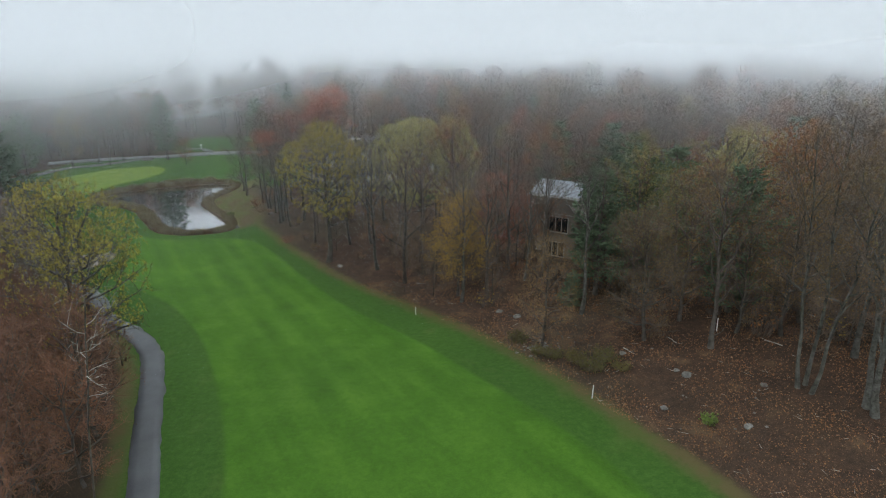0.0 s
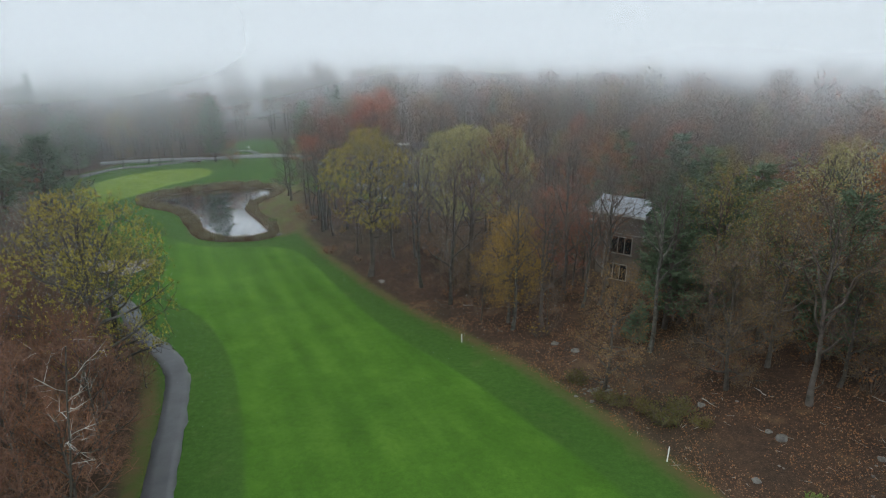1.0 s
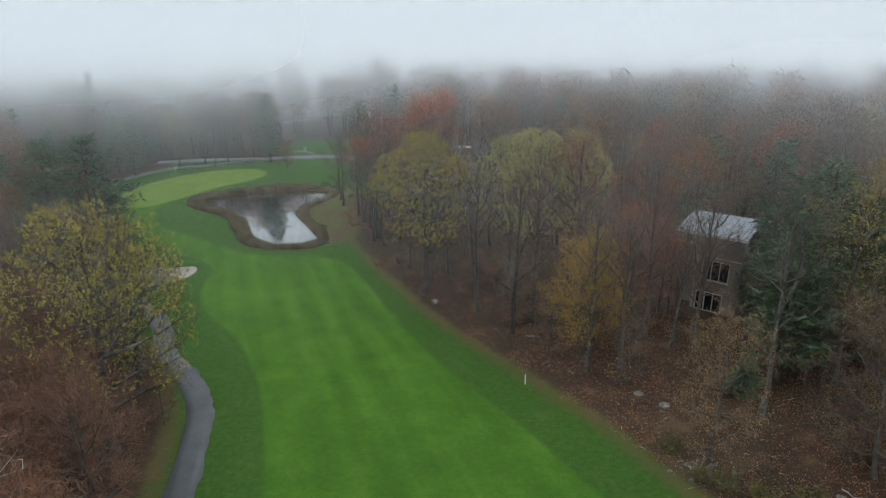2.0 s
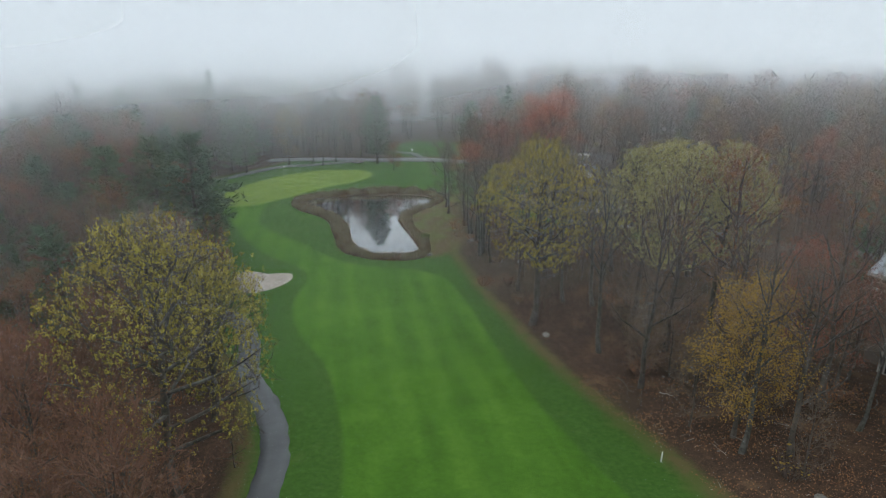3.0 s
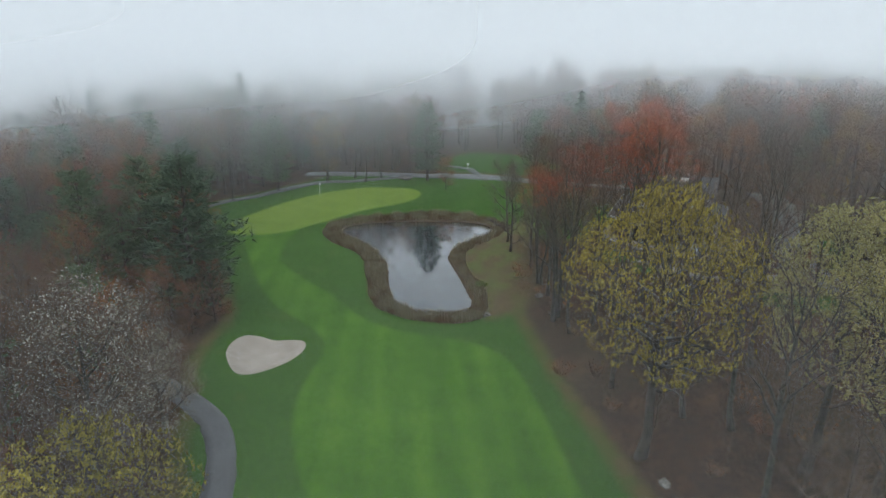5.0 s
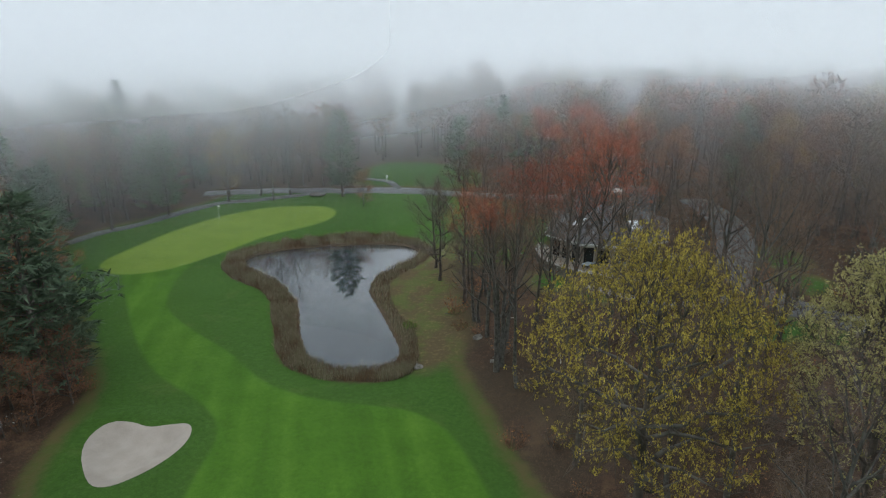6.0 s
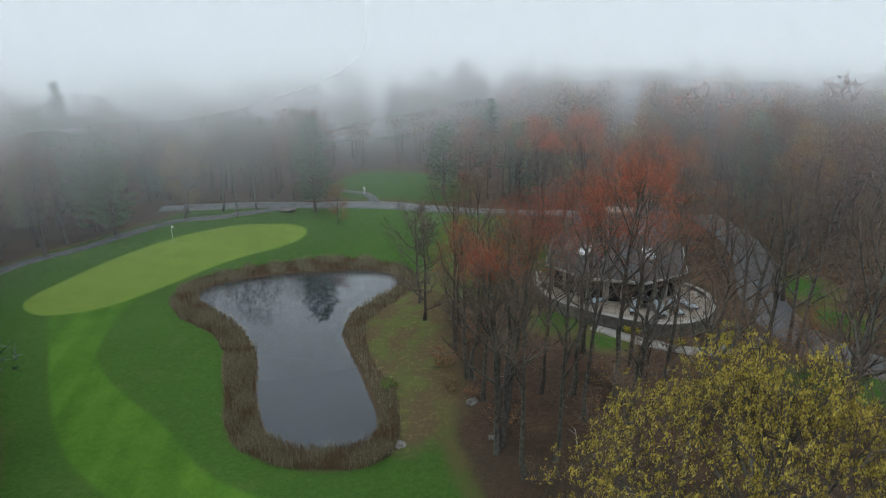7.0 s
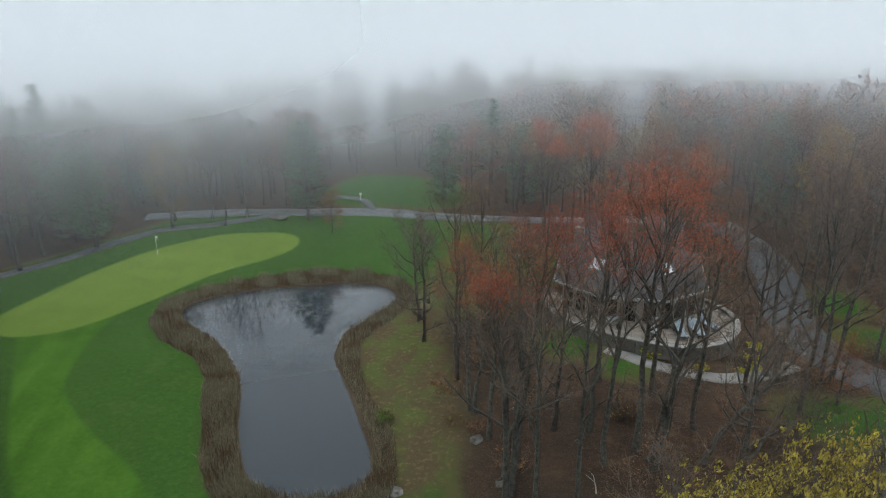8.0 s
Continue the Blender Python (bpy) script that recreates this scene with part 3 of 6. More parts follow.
# ---- mist: see-through white sheets round the course, standing in for distance haze ----
def mist_material():
    m = bpy.data.materials.new("mist")
    m.use_nodes = True
    t = m.node_tree
    t.nodes.clear()
    out = t.nodes.new("ShaderNodeOutputMaterial")
    clear, white, glow, pair, mix = (t.nodes.new("ShaderNode" + k) for k in ("BsdfTransparent", "BsdfDiffuse", "BsdfTranslucent", "MixShader", "MixShader"))
    for n in (white, glow):
        n.inputs["Color"].default_value = (0.915, 0.935, 0.968, 1)
    pair.inputs[0].default_value = 0.5
    t.links.new(white.outputs[0], pair.inputs[1])
    t.links.new(glow.outputs[0], pair.inputs[2])
    place = t.nodes.new("ShaderNodeNewGeometry")
    split = t.nodes.new("ShaderNodeSeparateXYZ")
    t.links.new(place.outputs["Position"], split.inputs[0])
    drift = noise_node(t, 0.022, 3.0, 0.5)
    info = t.nodes.new("ShaderNodeAttribute")
    info.attribute_name = "veil_amount"
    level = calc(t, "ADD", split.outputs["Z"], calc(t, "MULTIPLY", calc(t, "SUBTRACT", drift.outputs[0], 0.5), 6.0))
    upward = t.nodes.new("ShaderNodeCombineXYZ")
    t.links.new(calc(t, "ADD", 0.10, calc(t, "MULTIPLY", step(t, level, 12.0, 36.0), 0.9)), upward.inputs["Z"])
    # normals bend upward with height, putting a brighter top-lit look into the upper mist
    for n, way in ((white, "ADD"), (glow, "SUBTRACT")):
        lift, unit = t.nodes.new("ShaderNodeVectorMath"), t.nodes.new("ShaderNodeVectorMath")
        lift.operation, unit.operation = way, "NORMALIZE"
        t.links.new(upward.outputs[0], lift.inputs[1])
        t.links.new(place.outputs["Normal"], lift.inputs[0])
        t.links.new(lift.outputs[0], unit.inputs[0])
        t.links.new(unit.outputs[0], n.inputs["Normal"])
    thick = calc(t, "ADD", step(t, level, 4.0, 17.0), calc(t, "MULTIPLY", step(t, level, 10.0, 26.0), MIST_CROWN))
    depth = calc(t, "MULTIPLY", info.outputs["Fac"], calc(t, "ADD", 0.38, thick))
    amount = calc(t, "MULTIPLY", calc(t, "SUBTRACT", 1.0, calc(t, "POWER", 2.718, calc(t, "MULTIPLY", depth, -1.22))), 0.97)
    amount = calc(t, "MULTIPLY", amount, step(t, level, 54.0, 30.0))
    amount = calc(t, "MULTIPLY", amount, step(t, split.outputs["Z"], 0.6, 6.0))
    t.links.new(amount, mix.inputs[0])
    t.links.new(clear.outputs[0], mix.inputs[1])
    t.links.new(pair.outputs[0], mix.inputs[2])
    t.links.new(mix.outputs[0], out.inputs[0])
    return m


MIST_CROWN = 2.2
MIST = mist_material()


def veil(radius, density):
    a, b = np.array((2.0, -30.0)), np.array((-18.0, 54.0))
    base = math.atan2(b[1] - a[1], b[0] - a[0])
    ring = [a + radius * np.array((math.cos(base + f), math.sin(base + f))) for f in np.linspace(math.pi / 2, 1.5 * math.pi, 25)]
    ring += [b + radius * np.array((math.cos(base + f), math.sin(base + f))) for f in np.linspace(-math.pi / 2, math.pi / 2, 37)]
    ring = np.array(ring)
    ring = np.concatenate([ring[i] + (ring[(i + 1) % len(ring)] - ring[i]) * np.arange(k)[:, None] / k for i in range(len(ring)) for k in (max(1, int(np.linalg.norm(ring[(i + 1) % len(ring)] - ring[i]) / 6)),)])
    n = len(ring)
    levels = (-6.0, 10.0, 30.0, 60.0, 120.0)
    v = np.concatenate([np.column_stack([ring, np.full(n, z)]) for z in levels])
    f = [(k * n + i, k * n + (i + 1) % n, (k + 1) * n + (i + 1) % n, (k + 1) * n + i) for k in range(len(levels) - 1) for i in range(n)]
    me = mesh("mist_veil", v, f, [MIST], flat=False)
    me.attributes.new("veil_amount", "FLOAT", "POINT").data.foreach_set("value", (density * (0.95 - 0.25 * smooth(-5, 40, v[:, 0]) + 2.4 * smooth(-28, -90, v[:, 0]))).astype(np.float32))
    tagged(new("mist_veil", me), "thin pale sheet standing in for fog haze above the woods", "fog", kind="structure")


# outer sheets are denser, so the imitated haze builds up with distance
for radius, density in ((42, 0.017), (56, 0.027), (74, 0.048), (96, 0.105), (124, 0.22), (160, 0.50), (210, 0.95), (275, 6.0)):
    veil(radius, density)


def cross_veil(along, amount):
    """A sheet of added haze across the hole, open in the middle where the flight passes."""
    k = min(1.0, along / 57.0)
    c = np.array((0.0, 0.0)) + np.array((-18.2, 54.0)) * k
    d = np.array((-0.319, 0.948))
    side = np.array((d[1], -d[0]))
    c = c + d * max(0.0, along - 57.0)
    f = np.array([1.0, 1.3, 1.7, 2.2, 3.0, 4.2, 6.0, 9.0, 14.0, 22.0, 34.0, 50.0, 72.0])
    w = np.linspace(0, 2 * math.pi, 48, endpoint=False)
    s = np.outer(f, np.cos(w)) * 2.0
    z = 22.6 + np.outer(f, np.sin(w)) * 1.15
    s, z = s.ravel(), np.clip(z, -1.0, 44.0).ravel()
    p = c + s[:, None] * side + d * (2.5 * np.sin(s / 19.0))[:, None]
    i = (np.arange(len(f) - 1)[:, None] * 48 + np.arange(48)).ravel()
    j = (np.arange(len(f) - 1)[:, None] * 48 + (np.arange(48) + 1) % 48).ravel()
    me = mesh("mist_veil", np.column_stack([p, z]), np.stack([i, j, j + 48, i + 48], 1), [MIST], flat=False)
    fade = np.repeat(smooth(1.0, 3.6, f), 48) * smooth(44.0, 32.0, z) * smooth(3.0, 15.0, z) * (1.0 + 0.9 * smooth(-10, -40, s)) * amount
    me.attributes.new("veil_amount", "FLOAT", "POINT").data.foreach_set("value", fade.astype(np.float32))
    tagged(new("mist_veil", me), "thin pale sheet standing in for fog haze across the fairway", "fog", kind="structure")


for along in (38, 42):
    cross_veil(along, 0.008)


# ---- trees ----
class Build:
    """Collects triangles for one mesh."""

    def __init__(self):
        self.v, self.f, self.m, self.n = [], [], [], 0

    def add(self, verts, faces, mat=0):
        self.v.append(verts)
        self.f.append(np.asarray(faces) + self.n)
        self.m.append(np.full(len(faces), mat))
        self.n += len(verts)

    def tube(self, p, r, sides, mat=0):
        p, r = np.asarray(p, float), np.asarray(r, float)
        d = np.gradient(p, axis=0)
        d /= np.linalg.norm(d, axis=1, keepdims=True) + 1e-9
        ref = np.where(np.abs(d[:, 2:3]) > 0.8, np.array([[1.0, 0, 0]]), np.array([[0, 0, 1.0]]))
        a = np.cross(d, ref)
        a /= np.linalg.norm(a, axis=1, keepdims=True) + 1e-9
        b = np.cross(d, a)
        w = np.arange(sides) * 2 * math.pi / sides
        v = p[:, None] + r[:, None, None] * (a[:, None] * np.cos(w)[None, :, None] + b[:, None] * np.sin(w)[None, :, None])
        i = np.arange(len(p) - 1)[:, None] * sides
        j, k = np.arange(sides), (np.arange(sides) + 1) % sides
        q = np.stack([i + j, i + k, i + sides + k, i + sides + j], -1).reshape(-1, 4)
        self.add(v.reshape(-1, 3), np.concatenate([q[:, :3], q[:, [0, 2, 3]]]), mat)

    def slivers(self, p0, p1, width, rng, mat=0):
        d = p1 - p0
        a = np.cross(d, rng.normal(size=d.shape))
        a *= (np.asarray(width) / 2 / (np.linalg.norm(a, axis=1) + 1e-9))[:, None]
        n = len(p0)
        v = np.stack([p0 - a, p0 + a, p1], 1).reshape(-1, 3)
        self.add(v, np.arange(3 * n).reshape(n, 3), mat)

    def leaves(self, c, size, rng, mat=0, upright=0.0, double=True, slim=1.0):
        n = len(c)
        d = rng.normal(size=(n, 3))
        d[:, 2] += upright * 2
        d /= np.linalg.norm(d, axis=1, keepdims=True)
        a = np.cross(d, rng.normal(size=(n, 3)))
        a /= np.linalg.norm(a, axis=1, keepdims=True)
        s = (size * rng.uniform(0.6, 1.35, n))[:, None]
        if double:
            v = np.stack([c - d * s * 0.6, c + a * s * 0.42 * slim, c + d * s * 0.75, c - a * s * 0.38 * slim], 1).reshape(-1, 3)
            i = 4 * np.arange(n)
            self.add(v, np.concatenate([np.stack([i, i + 1, i + 2], 1), np.stack([i, i + 2, i + 3], 1)]), mat)
        else:
            v = np.stack([c - d * s * 0.5 - a * s * 0.35, c + a * s * 0.4, c + d * s * 0.7], 1).reshape(-1, 3)
            self.add(v, np.arange(3 * n).reshape(n, 3), mat)

    def data(self, name, materials, flat=True):
        return mesh(name, np.concatenate(self.v), np.concatenate(self.f), materials, np.concatenate(self.m), flat)


def reach(o, d, centre, radii):
    """How far a ray from inside an ellipsoid runs until it leaves it."""
    o, d = (o - centre) / radii, d / radii
    a, b, c = d @ d, 2 * o @ d, o @ o - 1
    return max(0.3, (-b + math.sqrt(max(b * b - 4 * a * c, 0.0))) / (2 * a))


def broadleaf(seed, tall, radius, low, girth, limbs, subs, twigs, leaves, leaf, leaf_mat, bark, twig_mat, upright=0.3, stems=1, twig_width=0.032, twig_len=0.8, lean=0.0, sides=7, fine=False, slim=False, rise=12, bud_low=0.0, dome=0.0, shell=0.2, limb_bark=None, tuft=8):
    """A broadleaved tree: trunk with limbs and branches, and a crown of twigs and leaf tufts. Returns two meshes."""
    rng = np.random.default_rng(seed)
    wood, crown = Build(), Build()
    for stem in range(stems):
        ang = stem * 2 * math.pi / stems + rng.uniform(0, 1)
        off = np.array([math.cos(ang), math.sin(ang), 0]) * (0.0 if stems == 1 else max(girth * 1.3, 0.4))
        spread = np.array([math.cos(ang), math.sin(ang), 0]) * (0.0 if stems == 1 else radius * 0.35) + np.array([lean, 0, 0])
        th = tall * (1.0 if stem == 0 else rng.uniform(0.82, 0.97))
        n = 9
        s = np.linspace(0, 1, n)
        trunk = off + np.column_stack([np.cumsum(rng.normal(0, 0.007 * tall, n)) * (s > 0), np.cumsum(rng.normal(0, 0.007 * tall, n)) * (s > 0), -0.25 + s * (th * 0.93 + 0.25)]) + spread * (s ** 1.3)[:, None]
        r = girth * (1 - s) ** 0.8 * 0.92 + 0.02
        r[0] *= 1.45
        wood.tube(trunk, r, sides)
        centre = np.array([trunk[-1, 0], trunk[-1, 1], (low + 1) * th / 2])
        radii = np.array([radius, radius, th * (1 - low) / 2]) * (1.0 if stems == 1 else 0.75)
        tips, dirs = [], []
        for i in range(limbs):
            f = low * 0.85 + (0.93 - low * 0.85) * ((i + rng.uniform(0, 0.9)) / limbs)
            k = f * (n - 1)
            j = min(int(k), n - 2)
            o = trunk[j] + (trunk[j + 1] - trunk[j]) * (k - j)
            az, el = i * 2.399 + rng.uniform(-0.5, 0.5), radians(rise + (67 - rise * 0.9) * max(0.0, (f - low) / (1 - low)) + rng.uniform(-10, 14))
            d = np.array([math.cos(az) * math.cos(el), math.sin(az) * math.cos(el), math.sin(el)])
            inner = centre + (o - centre) * 0.9
            if np.sum(((inner - centre) / radii) ** 2) > 0.95:
                inner = centre + (o - centre) / (np.sqrt(np.sum(((o - centre) / radii) ** 2)) * 1.1)
            length = reach(inner, d, centre, radii) * rng.uniform(0.86 if fine else 0.78, 1.0)
            t = np.linspace(0, 1, 5)
            line = o + np.outer(t, d) * length + np.outer(np.sin(t * math.pi * 0.9) , rng.normal(0, 0.07, 3)) * length + np.outer(t ** 2, [0, 0, (0.03 if fine else 0.12) * length]) + np.concatenate([[[0, 0, 0]], rng.normal(0, 0.025 * length, (4, 3))])
            r0 = min(np.interp(f, s, r) * 0.6, 0.03 + 0.024 * length)
            r0 *= 0.45 if slim else 1.0
            (crown if slim else wood).tube(line, r0 * (1 - t) ** 0.9 + (0.006 if slim else 0.012), 5 if r0 > 0.06 else 3 if slim else 4, 1 if limb_bark and not slim else 0)
            for q in range(subs):
                u = rng.uniform(0.22, 1.0)
                k2 = u * 4
                j2 = min(int(k2), 3)
                a = line[j2] + (line[j2 + 1] - line[j2]) * (k2 - j2)
                e = d * 0.75 + rng.normal(0, 0.62, 3) + np.array([0, 0, 0.28])
                e /= np.linalg.norm(e)
                sub_len = length * rng.uniform(0.20, 0.46) * (1.1 - 0.35 * u) + 0.35
                t3 = np.linspace(0, 1, 4)
                bend = a + np.outer(t3, e) * sub_len + np.concatenate([[[0, 0, 0]], rng.normal(0, 0.05 * sub_len, (3, 3))]) + np.outer(t3 ** 2, [0, 0, 0.1 * sub_len])
                if fine:
                    wood.tube(bend, (0.010 + 0.009 * sub_len) * (1 - 0.75 * t3), 3)
                else:
                    crown.slivers(bend[:1], bend[3:], np.array([0.022 if slim else 0.028 + 0.010 * sub_len]), rng, 0)
                w = rng.uniform(0.15, 1.0, twigs) * 3
                jj = np.minimum(w.astype(int), 2)
                p0 = bend[jj] + (bend[jj + 1] - bend[jj]) * (w - jj)[:, None]
                g = e * 0.7 + rng.normal(0, 0.6, (twigs, 3)) + np.array([0, 0, 0.3])
                g /= np.linalg.norm(g, axis=1, keepdims=True)
                p1 = p0 + g * rng.uniform(0.45, 1.2, twigs)[:, None] * twig_len
                tips.append((p0, p1))
        p0, p1 = np.concatenate([a for a, _ in tips]), np.concatenate([b for _, b in tips])
        # short twigs that round off the crown
        k = int(len(p0) * shell)
        e = rng.normal(size=(k, 3))
        e[:, 2] = np.where(rng.random(k) < 0.75, np.abs(e[:, 2]), e[:, 2])
        e /= np.linalg.norm(e, axis=1, keepdims=True)
        lump = 0.90 + 0.07 * np.sin(e[:, 0] * 9 + seed) * np.sin(e[:, 1] * 8) + 0.06 * np.sin(e[:, 2] * 11 + e[:, 0] * 5)
        edge = centre + e * radii * (lump * rng.uniform(0.86, 1.04, k))[:, None]
        p0 = np.concatenate([p0, edge - (e * 0.5 + rng.normal(0, 0.28, (k, 3))) * twig_len])
        p1 = np.concatenate([p1, edge])
        if fine:
            out = np.sqrt((((p1 - centre) / radii) ** 2).sum(1, keepdims=True))
            p1 = np.where(out > 1, centre + (p1 - centre) / out, p1)
        crown.slivers(p0, p1, np.full(len(p0), twig_width), rng, 0)
        # finer side twigs
        m = p0 + (p1 - p0) * rng.uniform(0.3, 0.8, (len(p0), 1))
        e = m + ((p1 - p0) * 0.4 + rng.normal(0, 0.25, p0.shape)) * rng.uniform(0.6, 1.1, (len(p0), 1))
        crown.slivers(m, e, np.full(len(p0), twig_width * 0.7), rng, 0)
        if leaves:
            ends = np.concatenate([p1, e, m])
            ends = ends[ends[:, 2] > bud_low * tall]
            pick = rng.integers(0, len(ends), int(leaves / stems))
            if fine:
                pick = np.repeat(pick[::tuft], tuft)
                spot = np.repeat(ends[pick[::tuft]] + rng.normal(0, 0.05, (len(pick) // tuft, 3)), tuft, 0)
                ends, pick = spot, np.arange(len(spot))
            crown.leaves(ends[pick] + rng.normal(0, (0.025 if fine else 0.10) + leaf * 0.35, (len(pick), 3)) * ((0.8, 0.8, 1.2) if fine else (1, 1, 1)), np.full(len(pick), leaf), rng, 1, upright, fine, 0.75)
    k = tall / max(v[:, 2].max() for v in crown.v)
    for b in (wood, crown):
        b.v = [v * k for v in b.v]
        if dome:
            b.v = [v * np.column_stack([1 - dome * smooth(0.62, 1.05, v[:, 2] / tall)] * 2 + [np.ones(len(v))]) for v in b.v]
    return wood.data("trunk", [bark, limb_bark] if limb_bark else [bark], False), crown.data("crown", [twig_mat, leaf_mat])


def pine(seed, tall, radius, girth, low=0.15, tufts=5):
    """A white pine: straight trunk, level whorls of boughs and flat pads of needles."""
    rng = np.random.default_rng(seed)
    wood, crown = Build(), Build()
    s = np.linspace(0, 1, 8)
    trunk = np.column_stack([rng.normal(0, 0.05, 8), rng.normal(0, 0.05, 8), -0.2 + s * (tall + 0.2)])
    wood.tube(trunk, girth * (1 - s) + 0.02, 7)
    whorls = int(tall * (1 - low) / 0.62)
    for w in range(whorls):
        f = low + (0.98 - low) * (w + rng.uniform(-0.2, 0.2)) / whorls
        g = (f - low) / (1 - low)
        span = radius * (0.75 + 0.4 * g if g < 0.3 else (1 - g) ** 0.75 * 1.12) * rng.uniform(0.75, 1.1) + 0.25
        for b in range(5 if g < 0.85 else 4):
            az = w * 1.1 + b * 2 * math.pi / 5 + rng.uniform(-0.35, 0.35)
            length = span * rng.uniform(0.62, 1.12)
            rise = rng.uniform(-0.05, 0.18) + 0.5 * g
            d = np.array([math.cos(az), math.sin(az), rise])
            t = np.linspace(0, 1, 4)
            line = np.array([0, 0, f * tall]) + np.outer(t, d) * length + np.outer(t ** 2, [0, 0, 0.10 * length]) + np.concatenate([[[0, 0, 0]], rng.normal(0, 0.05 * length, (3, 3))])
            wood.tube(line, 0.035 * (1 - 0.8 * t) * (0.6 + 0.2 * length), 3)
            k = int(tufts * (1 + length))
            u = rng.uniform(0.25, 1.02, k) ** 0.8 * 3
            j = np.clip(u.astype(int), 0, 2)
            c = line[j] + (line[j + 1] - line[j]) * (u - j)[:, None]
            side = np.array([-math.sin(az), math.cos(az), 0])
            c = c + side * rng.normal(0, 0.17 * length + 0.08, (k, 1)) + np.array([0, 0, 1]) * rng.normal(0.05, 0.08, (k, 1))
            e = np.array([math.cos(az), math.sin(az), 0.25]) + rng.normal(0, 0.5, (k, 3)) * np.array([1, 1, 0.55])
            e /= np.linalg.norm(e, axis=1, keepdims=True)
            size = rng.uniform(0.28, 0.55, (k, 1))
            for roll in range(3):
                h = e + rng.normal(0, 0.42, (k, 3))
                crown.slivers(c - h * size * 0.25, c + h * size, np.full(k, 0.19), rng, 0)
    return wood.data("trunk", [BARK], False), crown.data("crown", [NEEDLE])


def tree_thing(kind, data, x, y, turn, size, label, group="", stretch=1.0, tilt=0.0):
    ob = thing(kind, pose(x, y, at(x, y, -0.03), tilt, 0, turn), label, "tree", group)
    ob.scale = (size, size, size * stretch)
    part("trunk", data[0], None, ob)
    part("crown", data[1], None, ob)
    return ob


COPPER_LEAF = leaf_material("copper_leaf", (0.15, 0.100, 0.045), (0.24, 0.155, 0.064), (0.12, 0.085, 0.040), (0.21, 0.150, 0.060))
MOSS_LEAF = leaf_material("dull_olive_leaf", (0.14, 0.135, 0.045), (0.24, 0.22, 0.075), (0.18, 0.165, 0.06))
# the large single trees
OAK = broadleaf(11, 16.3, 5.7, 0.36, 0.30, 30, 10, 11, 48000, 0.076, OAK_LEAF, BARK, DARK_TWIG, limb_bark=LIMB_BARK, upright=1.2, fine=True, dome=0.24, shell=1.0, bud_low=0.30, twig_width=0.018)
tree_thing("oak_tree", OAK, -12.8, 63.8, 0, 1.0, "large round oak with olive-yellow spring leaves at the wood's edge")
LEFT_OAK = broadleaf(12, 11.0, 3.7, 0.18, 0.25, 23, 8, 8, 17000, 0.084, OAK_LEAF, BARK, DARK_TWIG, limb_bark=LIMB_BARK, upright=0.8, fine=True, shell=0.8, bud_low=0.25, twig_width=0.018, lean=0.5)
tree_thing("oak_tree", LEFT_OAK, -27.6, 42.6, 0, 1.0, "broad oak with olive-yellow leaves beside the cart path")
LEFT_OAK_2 = broadleaf(13, 15.4, 5.3, 0.24, 0.28, 24, 9, 8, 27000, 0.084, OAK_LEAF, BARK, DARK_TWIG, limb_bark=LIMB_BARK, upright=0.8, fine=True, shell=0.8, bud_low=0.25, twig_width=0.018, lean=0.3)
tree_thing("oak_tree", LEFT_OAK_2, -24.2, 36.0, 0, 0.98, "oak with yellowish new leaves and a dark bare trunk")
TRIO = [broadleaf(20 + i, 15.0, 3.5, 0.36, 0.24, 18, 9, 9, 23000, 0.098, PALE_LEAF, BARK, DARK_TWIG, tuft=5, upright=0.6, rise=32, shell=1.0, fine=True, twig_width=0.02) for i in range(2)]
for i, (x, y, sz) in enumerate(((-5.0, 64.4, 1.0), (-2.3, 62.2, 1.03), (0.8, 63.7, 0.98))):
    tree_thing("oak_tree", TRIO[i % 2], x, y, 70 * i, sz, "tall oak with a rounded pale olive crown", "three tall pale oaks")
GOLD_TREE = broadleaf(31, 10.4, 3.4, 0.20, 0.15, 18, 9, 12, 15000, 0.105, GOLD_LEAF, BARK, TWIG, rise=20)
tree_thing("maple_tree", GOLD_TREE, 1.3, 49.8, 0, 1.0, "young tree with golden-orange spring buds")
RED_TREE = broadleaf(32, 9.4, 3.2, 0.22, 0.15, 18, 9, 12, 13000, 0.10, DULL_RED_LEAF, BARK, RED_TWIG, rise=25)
tree_thing("maple_tree", RED_TREE, 5.4, 57.3, 0, 1.0, "red maple with reddish buds near the house")
MAPLE = [broadleaf(33 + i, 16.5, 3.8, 0.52, 0.20, 18, 8, 9, 15000, 0.060, RED_LEAF, LICHEN_BARK, TWIG, stems=1 + i, rise=44, bud_low=0.70, twig_width=0.02) for i in range(2)]
for i, (x, y, sz, lab) in enumerate(((-15.8, 83.8, 1.06, "tall red maple with orange-red buds"), (-22.3, 81.4, 0.93, "tall red maple with bright red crown beside the pond"), (-18.4, 85.3, 0.94, "slender red maple in bud"),
                                     (-25.5, 86.5, 0.72, "small red maple beside the pond"), (-20.5, 118.0, 0.95, "red maple behind the house"), (-25.0, 121.0, 0.85, "red maple near the road"))):
    tree_thing("maple_tree", MAPLE[i % 2], x, y, 47 * i, sz, lab, "red maples by the pond")
BARE = [broadleaf(40 + i, 13.5, 3.2 + 0.4 * i, 0.34, 0.17, (13, 7, 13)[i], 7, 7, 700, 0.075, RUST_LEAF, (BARK, LICHEN_BARK, BARK)[i], TWIG, stems=(1, 2, 1)[i], rise=38, twig_width=0.028) for i in range(3)]
